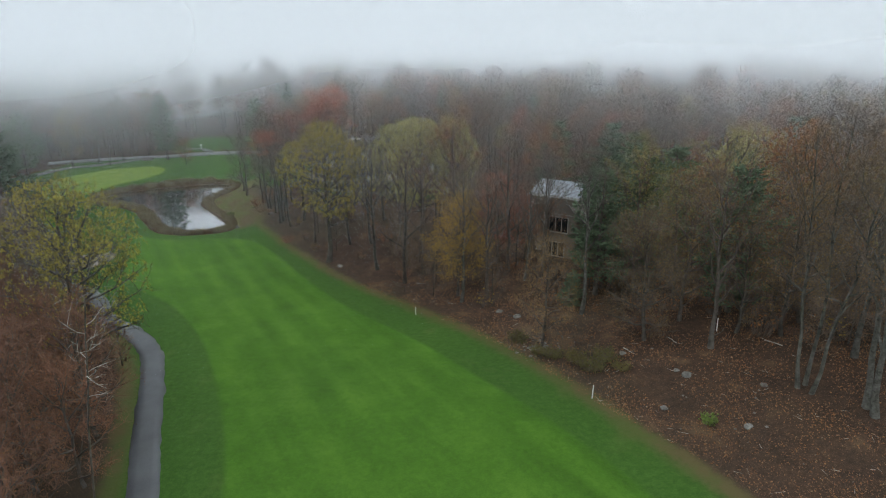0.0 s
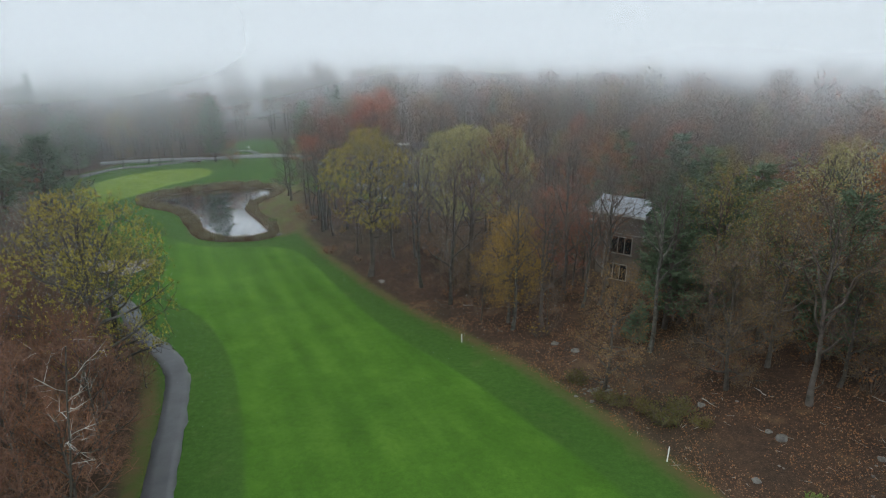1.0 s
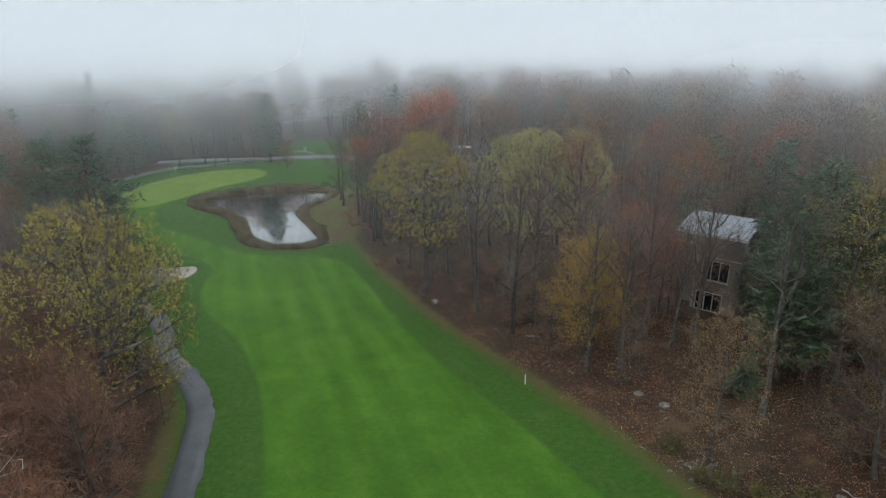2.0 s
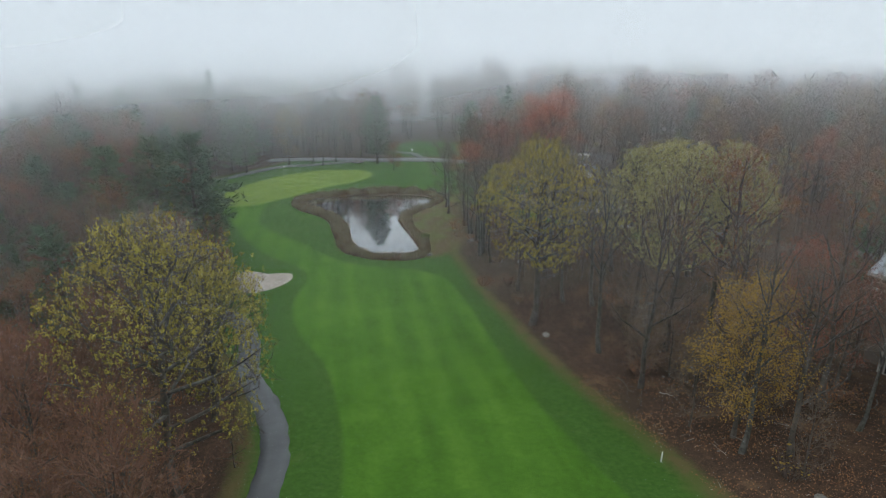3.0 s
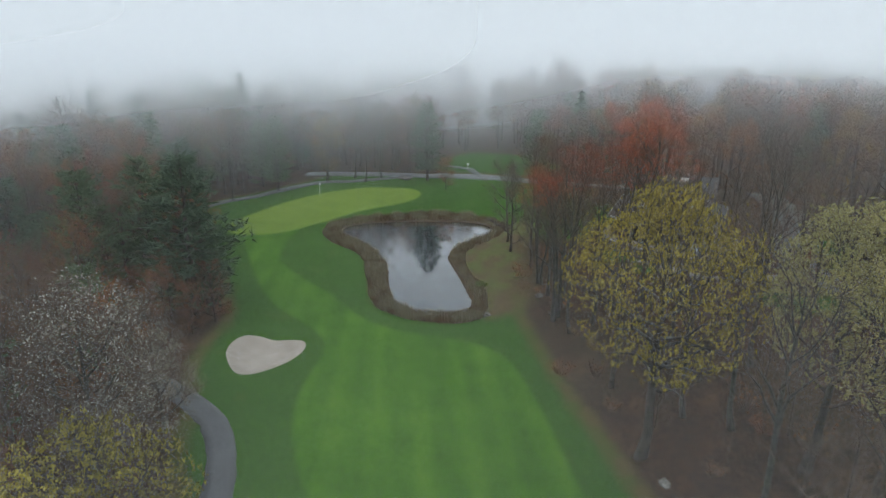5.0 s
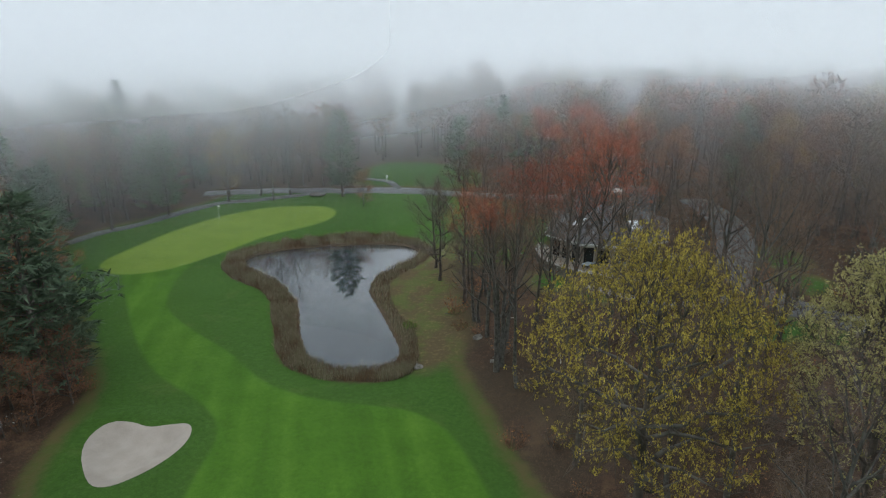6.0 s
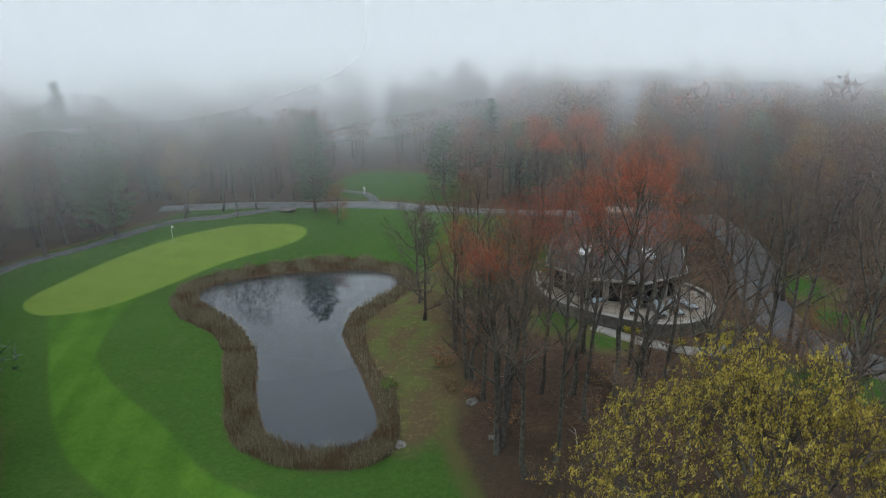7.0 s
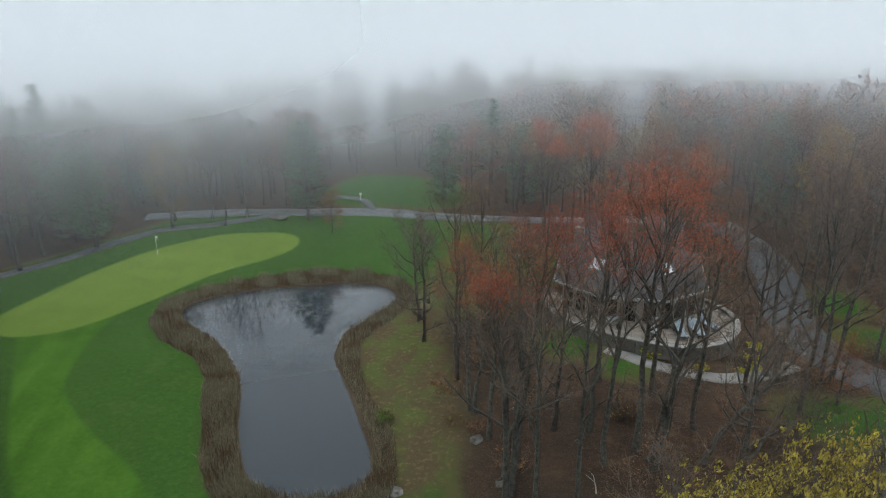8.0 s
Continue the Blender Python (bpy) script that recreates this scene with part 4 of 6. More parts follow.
DEAD = broadleaf(45, 13.4, 1.0, 0.83, 0.026, 9, 3, 2, 0, 0.1, RUST_LEAF, BARK, DEAD_WOOD, lean=1.6, twig_width=0.014, twig_len=0.4, slim=True)
tree_thing("dead_tree", DEAD, -14.2, 19.6, 0, 1.04, "dead tree with bleached white branches among brown brush")
tree_thing("dead_tree", DEAD, -3.6, 52.4, 130, 0.55, "dead tree with pale broken branches")
BIRCH = broadleaf(46, 17.0, 3.4, 0.42, 0.10, 12, 7, 9, 11000, 0.07, COPPER_LEAF, PALE_BARK, TWIG, stems=3, rise=34)
tree_thing("birch_tree", BIRCH, 20.4, 29.7, 20, 1.0, "clump of pale lichen-covered trunks on bare leaf litter")
tree_thing("birch_tree", BARE[1], 22.6, 27.3, 60, 1.05, "tall lichen-covered tree on leaf litter")
RUST_TREE = broadleaf(47, 9.5, 3.2, 0.14, 0.13, 20, 8, 10, 11000, 0.075, COPPER_LEAF, BARK, TWIG)
tree_thing("beech_tree", RUST_TREE, 13.8, 37.3, 0, 1.05, "small tree with coppery leaves at the wood's edge")
GREY_TREE = broadleaf(48, 9.5, 3.4, 0.20, 0.15, 18, 10, 16, 3600, 0.10, leaf_material("silvery_bud", (0.30, 0.29, 0.26), (0.42, 0.41, 0.37)), LICHEN_BARK, TWIG)
tree_thing("willow_tree", GREY_TREE, -37.6, 49.2, 0, 1.25, "grey tree with silvery buds beside the cart path")
tree_thing("willow_tree", GREY_TREE, -41.5, 54.5, 80, 0.95, "grey tree with silvery buds near the bunker")
tree_thing("willow_tree", GREY_TREE, -36.6, 52.6, 190, 0.85, "grey twiggy tree overhanging the cart path")
tree_thing("willow_tree", GREY_TREE, -33.6, 47.0, 300, 0.8, "low grey twiggy tree beside the cart path")
SHORE_TREE = broadleaf(49, 10.5, 3.2, 0.15, 0.17, 16, 8, 10, 0, 0.1, RUST_LEAF, BARK, TWIG, twig_width=0.028)
for x, y, a, sz in ((-31.6, 95.2, 0, 1.0), (-33.2, 98.8, 80, 1.02), (-28.4, 94.6, 160, 0.8)):
    tree_thing("bare_tree", SHORE_TREE, x, y, a, sz, "leafless dark tree on the pond bank", "leafless trees on the pond bank")
LEANER = broadleaf(50, 9.0, 2.6, 0.4, 0.20, 10, 6, 9, 300, 0.10, RUST_LEAF, LICHEN_BARK, TWIG, lean=4.5)
tree_thing("leaning_tree", LEANER, -12.6, 83.0, 10, 1.0, "leaning lichen-covered tree near the terrace")
PINES = [pine(60, 12.5, 3.6, 0.24), pine(61, 12.0, 3.7, 0.22, 0.10), pine(62, 8.0, 2.6, 0.16, 0.05, 8)]
for x, y, i, a, sz, st in ((-73.2, 105.3, 0, 0, 0.93, 1.0), (-56.0, 122.5, 0, 90, 0.98, 1.05), (-50.2, 67.4, 1, 40, 1.32, 0.90), (18.0, 56.5, 0, 70, 1.02, 1.0), (20.8, 53.5, 1, 310, 1.0, 1.0), (14.4, 52.0, 0, 10, 0.95, 1.0), (12.6, 46.2, 0, 30, 0.84, 1.0), (17.0, 49.5, 1, 250, 0.95, 1.0), (10.2, 44.6, 2, 20, 0.42, 0.8), (20.8, 40.5, 1, 200, 0.92, 1.0),
                           (-40.9, 134.0, 1, 50, 0.9, 1.0), (-64.5, 79.0, 0, 150, 0.85, 1.0), (-70.0, 84.0, 1, 10, 0.9, 1.0), (-75.5, 90.0, 0, 60, 0.8, 1.0), (15.2, 57.6, 1, 130, 0.75, 1.0), (-57.0, 69.0, 0, 200, 1.05, 1.0)):
    tree_thing("pine_tree", PINES[i], x, y, a, sz, "dark green pine with level boughs" if sz > 0.5 else "low young green fir at the wood's edge", "pines", st)
YELLOW = broadleaf(51, 11.6, 3.3, 0.2, 0.17, 16, 8, 10, 5000, 0.11, GOLD_LEAF, BARK, TWIG, rise=25)
tree_thing("maple_tree", YELLOW, -70.6, 114.4, 0, 1.0, "yellowish budding tree behind the putting green")
tree_thing("maple_tree", YELLOW, 2.5, 121.0, 60, 1.2, "tall yellowish budding tree beyond the driveway")
SMALL_RED = broadleaf(52, 6.0, 2.2, 0.2, 0.10, 12, 6, 10, 1200, 0.11, RUST_LEAF, LICHEN_BARK, RED_TWIG)
tree_thing("ornamental_tree", SMALL_RED, -50.7, 118.4, 0, 1.0, "small pale-barked tree with reddish buds on the lawn")
tree_thing("ornamental_tree", SMALL_RED, -3.4, 92.8, 50, 0.9, "small red-budded tree on the lawn by the driveway")

# the wood, tree by tree
HOUSES = ((11.5, 61.0, 7.0), (-15.5, 108.0, 11.5), (22.5, 63.5, 7.0), (-90.0, 74.0, 8.0))
KINDS = BARE + [broadleaf(70, 13.0, 3.5, 0.36, 0.18, 13, 6, 8, 2000, 0.15, RUST_LEAF, BARK, RED_TWIG, sides=5, rise=34, twig_width=0.046), broadleaf(71, 12.5, 3.4, 0.34, 0.17, 13, 6, 8, 2000, 0.12, DULL_RED_LEAF, BARK, RED_TWIG, sides=5, rise=34, twig_width=0.046),
                broadleaf(72, 12.0, 3.6, 0.30, 0.17, 13, 6, 8, 2600, 0.13, PALE_LEAF, BARK, TWIG, sides=5, rise=25), broadleaf(73, 9.0, 3.0, 0.22, 0.13, 13, 7, 9, 1600, 0.085, CRIMSON_LEAF, BARK, RED_TWIG, sides=5, rise=25),
                broadleaf(74, 14.5, 2.7, 0.50, 0.18, 12, 7, 9, 300, 0.06, RUST_LEAF, LICHEN_BARK, TWIG, sides=5, rise=50, twig_width=0.02), PINES[1], broadleaf(75, 7.5, 3.0, 0.12, 0.10, 14, 7, 10, 1500, 0.06, RUST_LEAF, BARK, RED_TWIG, sides=5),
                broadleaf(77, 11.5, 3.3, 0.14, 0.16, 16, 7, 8, 3600, 0.12, COPPER_LEAF, BARK, TWIG, sides=5, rise=18), broadleaf(78, 13.0, 3.5, 0.26, 0.17, 16, 7, 8, 3600, 0.12, MOSS_LEAF, BARK, TWIG, sides=5, rise=25)]
NAMES = ("bare_tree", "bare_tree", "bare_tree", "budding_tree", "maple_tree", "oak_tree", "maple_tree", "bare_tree", "pine_tree", "brush_tree", "beech_tree", "budding_tree")
LABELS = ("leafless dark woodland tree in early spring", "twin-stemmed leafless tree with lichen on its bark", "spreading leafless tree in the wood", "woodland tree with rust-brown buds", "woodland maple with dull red buds",
          "woodland oak with pale olive leaves", "small crimson-budded tree in the wood", "tall slender lichen-barked tree", "dark green pine in the wood", "low twiggy brush tree with reddish twigs", "tree with copper-brown leaves down to its lower boughs", "woodland tree with dull olive-green new leaves")
PLACED = [tuple(o.matrix_basis.translation[:2]) for o in scene.collection.objects if o.get("category") == "tree"]
# trunks that stand clear in the wood
CLEAR = [(8.9, 51.6, 0), (-10.9, 67.8, 7), (-8.3, 67.2, 7), (-3.7, 54.6, 2), (-2.4, 59.8, 0), (-6.8, 59.2, 7), (1.6, 48.4, 7), (3.9, 48.6, 0), (6.2, 54.3, 2), (10.7, 42.8, 7), (17.4, 35.2, 0), (16.9, 39.4, 10), (22.0, 35.5, 10), (24.5, 32.1, 7), (27.5, 29.5, 10), (31.0, 33.0, 11),
         (-21.8, 79.4, 1), (-20.2, 77.2, 7), (-18.8, 78.6, 7), (-17.4, 82.4, 7), (-20.4, 85.2, 0), (-15.2, 82.5, 1), (-12.6, 86.5, 7), (-9.6, 90.0, 0), (-7.2, 87.4, 7), (-3.2, 85.2, 0), (-14.7, 90.4, 7), (-18.0, 91.4, 7), (-22.8, 89.0, 7), (-27.6, 90.2, 0), (-6.6, 95.6, 1),
         (-1.2, 107.5, 0), (1.2, 100.0, 7), (-68.4, 119.2, 7), (-65.3, 117.6, 7), (-64.2, 121.0, 7), (-72.4, 117.2, 0), (-74.5, 97.0, 0), (-76.6, 101.6, 0), (-78.5, 99.5, 3), (-60.0, 131.5, 0), (-66.0, 128.0, 0), (-26.0, 92.0, 0), (-24.0, 84.0, 7)]
rng = np.random.default_rng(5)


def add_tree(x, y, k, size):
    PLACED.append((x, y))
    return tree_thing(NAMES[k], KINDS[k], x, y, rng.uniform(0, 360), size, LABELS[k], "trees of the wood", rng.uniform(0.94, 1.1), rng.uniform(-3, 3))


for x, y, k, sz in ((19.6, 36.6, 10, 0.8), (17.6, 42.6, 11, 0.9), (24.6, 38.0, 10, 1.0), (15.6, 46.0, 11, 1.0), (27.6, 33.6, 10, 1.05), (-23.4, 39.2, 9, 0.5), (-26.6, 43.0, 9, 0.5), (30.5, 37.5, 11, 1.0)):
    add_tree(x, y, k, sz)
for x, y, k, sz in ((7.4, 51.4, 7, 0.72), (9.6, 54.6, 7, 0.66), (8.2, 57.4, 4, 0.6), (10.4, 56.8, 3, 0.55), (7.0, 55.2, 4, 0.7), (-48.2, 62.6, 3, 0.5), (-50.8, 65.2, 3, 0.55), (-47.2, 59.6, 3, 0.42)):
    add_tree(x, y, k, sz)
for x, y, sz in ((-47.6, 64.4, 0.62), (-49.6, 62.8, 0.7), (-46.9, 60.8, 0.55), (-50.6, 60.6, 0.72), (-53.0, 64.2, 0.75), (-48.4, 58.4, 0.6), (-45.8, 58.2, 0.45), (-51.6, 57.6, 0.7)):
    add_tree(x, y, 9, sz)
for x, y in ((-18.8, 21.6), (-20.6, 25.2), (-22.6, 28.6), (-24.8, 23.4), (-21.2, 18.2), (-26.2, 31.4), (-28.4, 27.2), (-20.2, 30.0), (-24.6, 33.0), (-30.2, 33.6), (-32.0, 29.0), (-27.0, 20.0), (-30.8, 38.4), (-33.6, 42.4), (-17.2, 17.0), (-19.4, 14.6), (-22.6, 20.6), (-20.0, 22.6), (-23.4, 25.6), (-18.4, 25.6), (-25.4, 28.6), (-22.0, 15.0), (-29.0, 23.6), (-21.6, 31.4), (-27.0, 35.2), (-31.8, 25.6)):
    add_tree(x, y, 9, rng.uniform(1.05, 1.35))
for x, y, k in CLEAR:
    add_tree(x, y, k, rng.uniform(0.9, 1.08))
GRASSY = lambda x, y: min(distance(GRASS_EDGE, x, y), distance(CLEARING, x, y), *(np.hypot(x - a, y - b) - r for a, b, r in LAWNS))
count = 0
for _ in range(9000):
    x, y = rng.uniform(-112, 50), rng.uniform(16, 140)
    if count > 400:
        break
    u = (x - 8.8) * 0.815 + (y - 32) * 0.58
    if float(GRASSY(np.array(x), np.array(y))) < 1.6 or (0 < u < 6.0 and y < 38) or (x > 10 and y < 34 and u < 11) or y < 14 + 0.30 * abs(x):
        continue
    if min(float(to_line(l, np.array(x), np.array(y))) for l in (CART_PATH, GREEN_PATH, FAR_ROAD, SIDE_ROAD, DRIVE)) < 3.0 or any(np.hypot(x - a, y - b) < r for a, b, r in HOUSES):
        continue
    if float(distance(REED_EDGE, np.array(x), np.array(y))) < 2 or min((x - a) ** 2 + (y - b) ** 2 for a, b in PLACED) < (2.9 if x < -14 and y < 60 else 5.0 if -26 < x < 10 and 65 < y < 96 else 3.3) ** 2:
        continue
    if -24 < x < -6 and 86 < y < 97:
        continue
    if 34 < y < 60 and -2.6 < x - (-4 + (y - 16) * 0.344) < 3.0:
        continue
    if np.hypot(x + 8, y - 66) < 6.5:
        continue
    p = np.array([0.16, 0.14, 0.14, 0.14, 0.09, 0.07, 0.03, 0.14, 0.05, 0.04, 0.05, 0.05])
    if x > 2 and y < 66:
        p = np.array([0.07, 0.04, 0.05, 0.10, 0.12, 0.16, 0.02, 0.03, 0.12, 0.02, 0.10, 0.20])
    if -26 < x < 10 and 65 < y < 96:
        p = np.array([0.20, 0.24, 0.05, 0.02, 0.0, 0.0, 0.0, 0.47, 0.0, 0.0, 0.0, 0.02])
    if x < -16 and y < 62:
        p = np.array([0.10, 0.06, 0.12, 0.16, 0.08, 0.02, 0.16, 0.04, 0.02, 0.24, 0.04, 0.02])
    if x < -44 and 62 < y < 110:
        p = np.array([0.12, 0.06, 0.12, 0.16, 0.06, 0.02, 0.02, 0.08, 0.32, 0.04, 0.04, 0.06])
    k = int(rng.choice(12, p=p / p.sum()))
    if k == 8 and x > 0 and y < 46:
        k = 10
    size = rng.uniform(0.80, 1.08)
    if x < -16 and y < 40:
        k, size = (9 if rng.random() < 0.75 else 6), rng.uniform(0.75, 1.0)
    elif x < -30 and y < 62:
        size *= 0.78
    if x > -12 and y > 58 and k != 8:
        size *= 1.06
    if x > 18 and y < 60 and k != 8:
        size *= 1.1
    add_tree(x, y, k, size)
    count += 1

# thicker wood left of the hole, and saplings on the slope
SAPLING = broadleaf(76, 5.0, 1.9, 0.08, 0.06, 11, 5, 6, 420, 0.07, COPPER_LEAF, BARK, TWIG, sides=5, slim=True)
LEFT_KINDS = (0, 2, 3, 3, 9, 4, 8, 6)
count = 0
for _ in range(6000):
    if count >= 70:
        break
    x, y = rng.uniform(-78, -36), rng.uniform(38, 84)
    if float(GRASSY(np.array(x), np.array(y))) < 1.2 or float(to_line(CART_PATH, np.array(x), np.array(y))) < 2.4 or min((x - a) ** 2 + (y - b) ** 2 for a, b in PLACED) < 2.2 ** 2:
        continue
    add_tree(x, y, LEFT_KINDS[int(rng.integers(8))], rng.uniform(0.62, 0.85))
    count += 1
count = 0
for _ in range(9000):
    if count >= 150:
        break
    x, y = rng.uniform(-30, 40), rng.uniform(30, 100)
    u = (x - 8.8) * 0.815 + (y - 32) * 0.58
    if u < 2.5 or (y < 40 and u < 8) or (y > 66 and rng.random() < 0.7) or float(GRASSY(np.array(x), np.array(y))) < 1.2 or float(to_line(DRIVE, np.array(x), np.array(y))) < 3 or any(np.hypot(x - a, y - b) < r for a, b, r in HOUSES) or (-24 < x < -6 and y > 86):
        continue
    if (34 < y < 60 and -2.4 < x - (-4 + (y - 16) * 0.344) < 2.8) or min((x - a) ** 2 + (y - b) ** 2 for a, b in PLACED) < 1.4 ** 2:
        continue
    PLACED.append((x, y))
    tree_thing("sapling", SAPLING, x, y, rng.uniform(0, 360), rng.uniform(0.7, 1.3), "thin twiggy sapling in the undergrowth", "saplings of the wood", rng.uniform(0.9, 1.25))
    count += 1


# ---- far woods, past counting ----
def far_woods():
    def simple(seed, tall, radius, leaf, leaf_mat_index, twigs=130, buds=190):
        g = np.random.default_rng(seed)
        b = Build()
        s = np.linspace(0, 1, 4)
        b.tube(np.column_stack([g.normal(0, 0.1, 4), g.normal(0, 0.1, 4), s * tall * 0.9]), 0.2 * (1 - s) + 0.04, 3, 0)
        n = 12
        f = g.uniform(0.35, 0.9, n)
        az = g.uniform(0, 6.28, n)
        p0 = np.column_stack([np.zeros(n), np.zeros(n), f * tall])
        p1 = p0 + np.column_stack([np.cos(az) * radius * 0.75, np.sin(az) * radius * 0.75, g.uniform(0.8, 3.0, n)]) * np.sqrt(np.clip(1.15 - f, 0.1, 1))[:, None]
        b.slivers(p0, p1, np.full(n, 0.16), g, 0)
        d = g.normal(size=(twigs, 3))
        d /= np.linalg.norm(d, axis=1, keepdims=True)
        c = np.array([0, 0, tall * 0.66]) + d * np.array([radius, radius, tall * 0.33]) * g.uniform(0.45, 0.95, (twigs, 1))
        e = d * 0.7 + g.normal(0, 0.55, (twigs, 3)) + np.array([0, 0, 0.15])
        b.slivers(c - e * 0.6, c + e * 0.9, np.full(twigs, 0.30 if leaf > 0.4 else 0.10), g, (1, 3, 3, 1)[seed % 4])
        d = g.normal(size=(buds, 3))
        d /= np.linalg.norm(d, axis=1, keepdims=True)
        c = np.array([0, 0, tall * 0.66]) + d * np.array([radius, radius, tall * 0.33]) * g.uniform(0.5, 1.05, (buds, 1))
        b.leaves(c, np.full(buds, leaf), g, leaf_mat_index, 0.3, False)
        return np.concatenate(b.v), np.concatenate(b.f), np.concatenate(b.m)

    def conifer(seed, tall, radius):
        g = np.random.default_rng(seed)
        b = Build()
        b.tube(np.array([[0, 0, 0], [0, 0, tall]]), np.array([0.2, 0.03]), 3, 0)
        n = 230
        f = g.uniform(0.12, 1.0, n) ** 0.85
        az = g.uniform(0, 6.28, n)
        r = radius * (1 - f) ** 0.8 * g.uniform(0.3, 1.05, n) + 0.1
        c = np.column_stack([np.cos(az) * r, np.sin(az) * r, f * tall])
        e = np.column_stack([np.cos(az), np.sin(az), g.uniform(-0.2, 0.4, n)]) * 0.75
        b.slivers(c - e * 0.6, c + e, np.full(n, 0.55), g, 6)
        return np.concatenate(b.v), np.concatenate(b.f), np.concatenate(b.m)

    stock = [simple(i, 15 + (i % 3), 3.0 + 0.35 * (i % 4), 0.46, (2, 3, 4, 5, 2, 3, 1, 1)[i]) for i in range(8)] + [conifer(20, 15, 3.3), conifer(21, 13, 3.0)]
    near_stock = [simple(30 + i, 13.5 + (i % 3), 2.9 + 0.3 * (i % 4), 0.21, (2, 3, 2, 5, 4, 3, 1, 1)[i], 260, 420) for i in range(8)]
    g = np.random.default_rng(9)
    vs, fs, ms, n, spots = [], [], [], 0, []
    grid = {}

    def plant(x, y, data):
        nonlocal n
        v, f, m = data
        a, s = g.uniform(0, 6.28), g.uniform(0.8, 1.15)
        w = v * np.array([s, s, s * g.uniform(0.9, 1.1)])
        vs.append(np.column_stack([w[:, 0] * math.cos(a) - w[:, 1] * math.sin(a) + x, w[:, 0] * math.sin(a) + w[:, 1] * math.cos(a) + y, w[:, 2] + at(x, y, -0.1)]))
        fs.append(f + n)
        ms.append(m)
        n += len(w)

    def crowded(x, y, gap):
        cell = (int(x // 4), int(y // 4))
        if any((x - a) ** 2 + (y - b) ** 2 < gap * gap for i in (-1, 0, 1) for j in (-1, 0, 1) for a, b in grid.get((cell[0] + i, cell[1] + j), ())):
            return True
        grid.setdefault(cell, []).append((x, y))
        return False

    roads = (FAR_ROAD, SIDE_ROAD, DRIVE, GREEN_PATH)
    for _ in range(24000):
        if len(spots) >= 1300:
            break
        r, az = 60 + 190 * g.random() ** 0.85, radians(g.uniform(-22, 150))
        x, y = -15 + r * math.cos(az), 58 + r * math.sin(az)
        if -114 < x < 54 and y < 141:
            continue
        if float(distance(CLEARING, np.array(x), np.array(y))) < 2 or min(float(to_line(l, np.array(x), np.array(y))) for l in roads) < 4 or crowded(x, y, 3.0):
            continue
        spots.append((x, y))
        plant(x, y, stock[int(g.choice(10, p=[0.14, 0.13, 0.12, 0.09, 0.14, 0.12, 0.11, 0.10, 0.03, 0.02]))])
    # the depth of the wood behind its front trees
    for x, y in PLACED:
        crowded(x, y, 0.0)
    count = 0
    for _ in range(6000):
        x, y = g.uniform(-112, 53), g.uniform(40, 140)
        if count >= 430:
            break
        if float(to_line(np.array(((0.0, -10.0), (-18.0, 54.0))), np.array(x), np.array(y))) < 44 or (-30 < x < 6 and y < 112) or x + 0.45 * (y - 40) < -112:
            continue
        if float(GRASSY(np.array(x), np.array(y))) < 4 or float(distance(REED_EDGE, np.array(x), np.array(y))) < 4 or min(float(to_line(l, np.array(x), np.array(y))) for l in roads) < 4 or any(np.hypot(x - a, y - b) < r for a, b, r in HOUSES) or crowded(x, y, 2.6):
            continue
        plant(x, y, stock[8 + count % 2] if x < -40 and g.random() < 0.3 else near_stock[int(g.choice(8, p=[0.20, 0.16, 0.18, 0.06, 0.08, 0.14, 0.09, 0.09]))])
        count += 1
    me = mesh("far_woods", np.concatenate(vs), np.concatenate(fs), [BARK, TWIG, RUST_LEAF, RED_TWIG, PALE_LEAF, RED_LEAF, NEEDLE], np.concatenate(ms))
    tagged(new("far_woods", me), "distant mixed woods in early spring fading into fog", "woods", kind="stuff")


far_woods()


# ---- undergrowth ----
def brush_mesh(seed, tall, spread, n, mats, buds=0):
    g = np.random.default_rng(seed)
    b = Build()
    az, r = g.uniform(0, 6.28, n), spread * np.sqrt(g.random(n)) * 0.35
    p0 = np.column_stack([np.cos(az) * r, np.sin(az) * r, np.full(n, -0.05)])
    p1 = p0 + np.column_stack([np.cos(az) * spread * g.uniform(0.2, 0.9, n), np.sin(az) * spread * g.uniform(0.2, 0.9, n), tall * g.uniform(0.5, 1.0, n)])
    b.slivers(p0, p1, np.full(n, 0.035), g, 0)
    for _ in range(3):
        m = p0 + (p1 - p0) * g.uniform(0.4, 0.95, (n, 1))
        e = m + g.normal(0, 0.25 * spread, (n, 3)) + np.array([0, 0, 0.22 * tall])
        b.slivers(m, e, np.full(n, 0.022), g, 0)
    if buds:
        c = p1[g.integers(0, n, buds)] * g.uniform(0.45, 1.05, (buds, 1)) + g.normal(0, 0.12 * spread, (buds, 3))
        c[:, 2] = np.abs(c[:, 2])
        b.leaves(c, np.full(buds, 0.12), g, 1, 0.3)
    return b.data("shrub", mats)


SHRUBS = [brush_mesh(1, 1.5, 1.0, 45, [TWIG, RUST_LEAF], 60), brush_mesh(2, 1.1, 1.1, 40, [RED_TWIG, RUST_LEAF], 50), brush_mesh(3, 1.2, 0.9, 45, [TWIG, GOLD_LEAF], 45)]
GREEN_SHRUB = brush_mesh(4, 1.0, 0.6, 40, [TWIG, GREEN_LEAF], 500)
YELLOW_SHRUB = brush_mesh(5, 0.7, 0.5, 30, [TWIG, leaf_material("yellow_blossom", (0.42, 0.38, 0.03), (0.55, 0.48, 0.05))], 260)


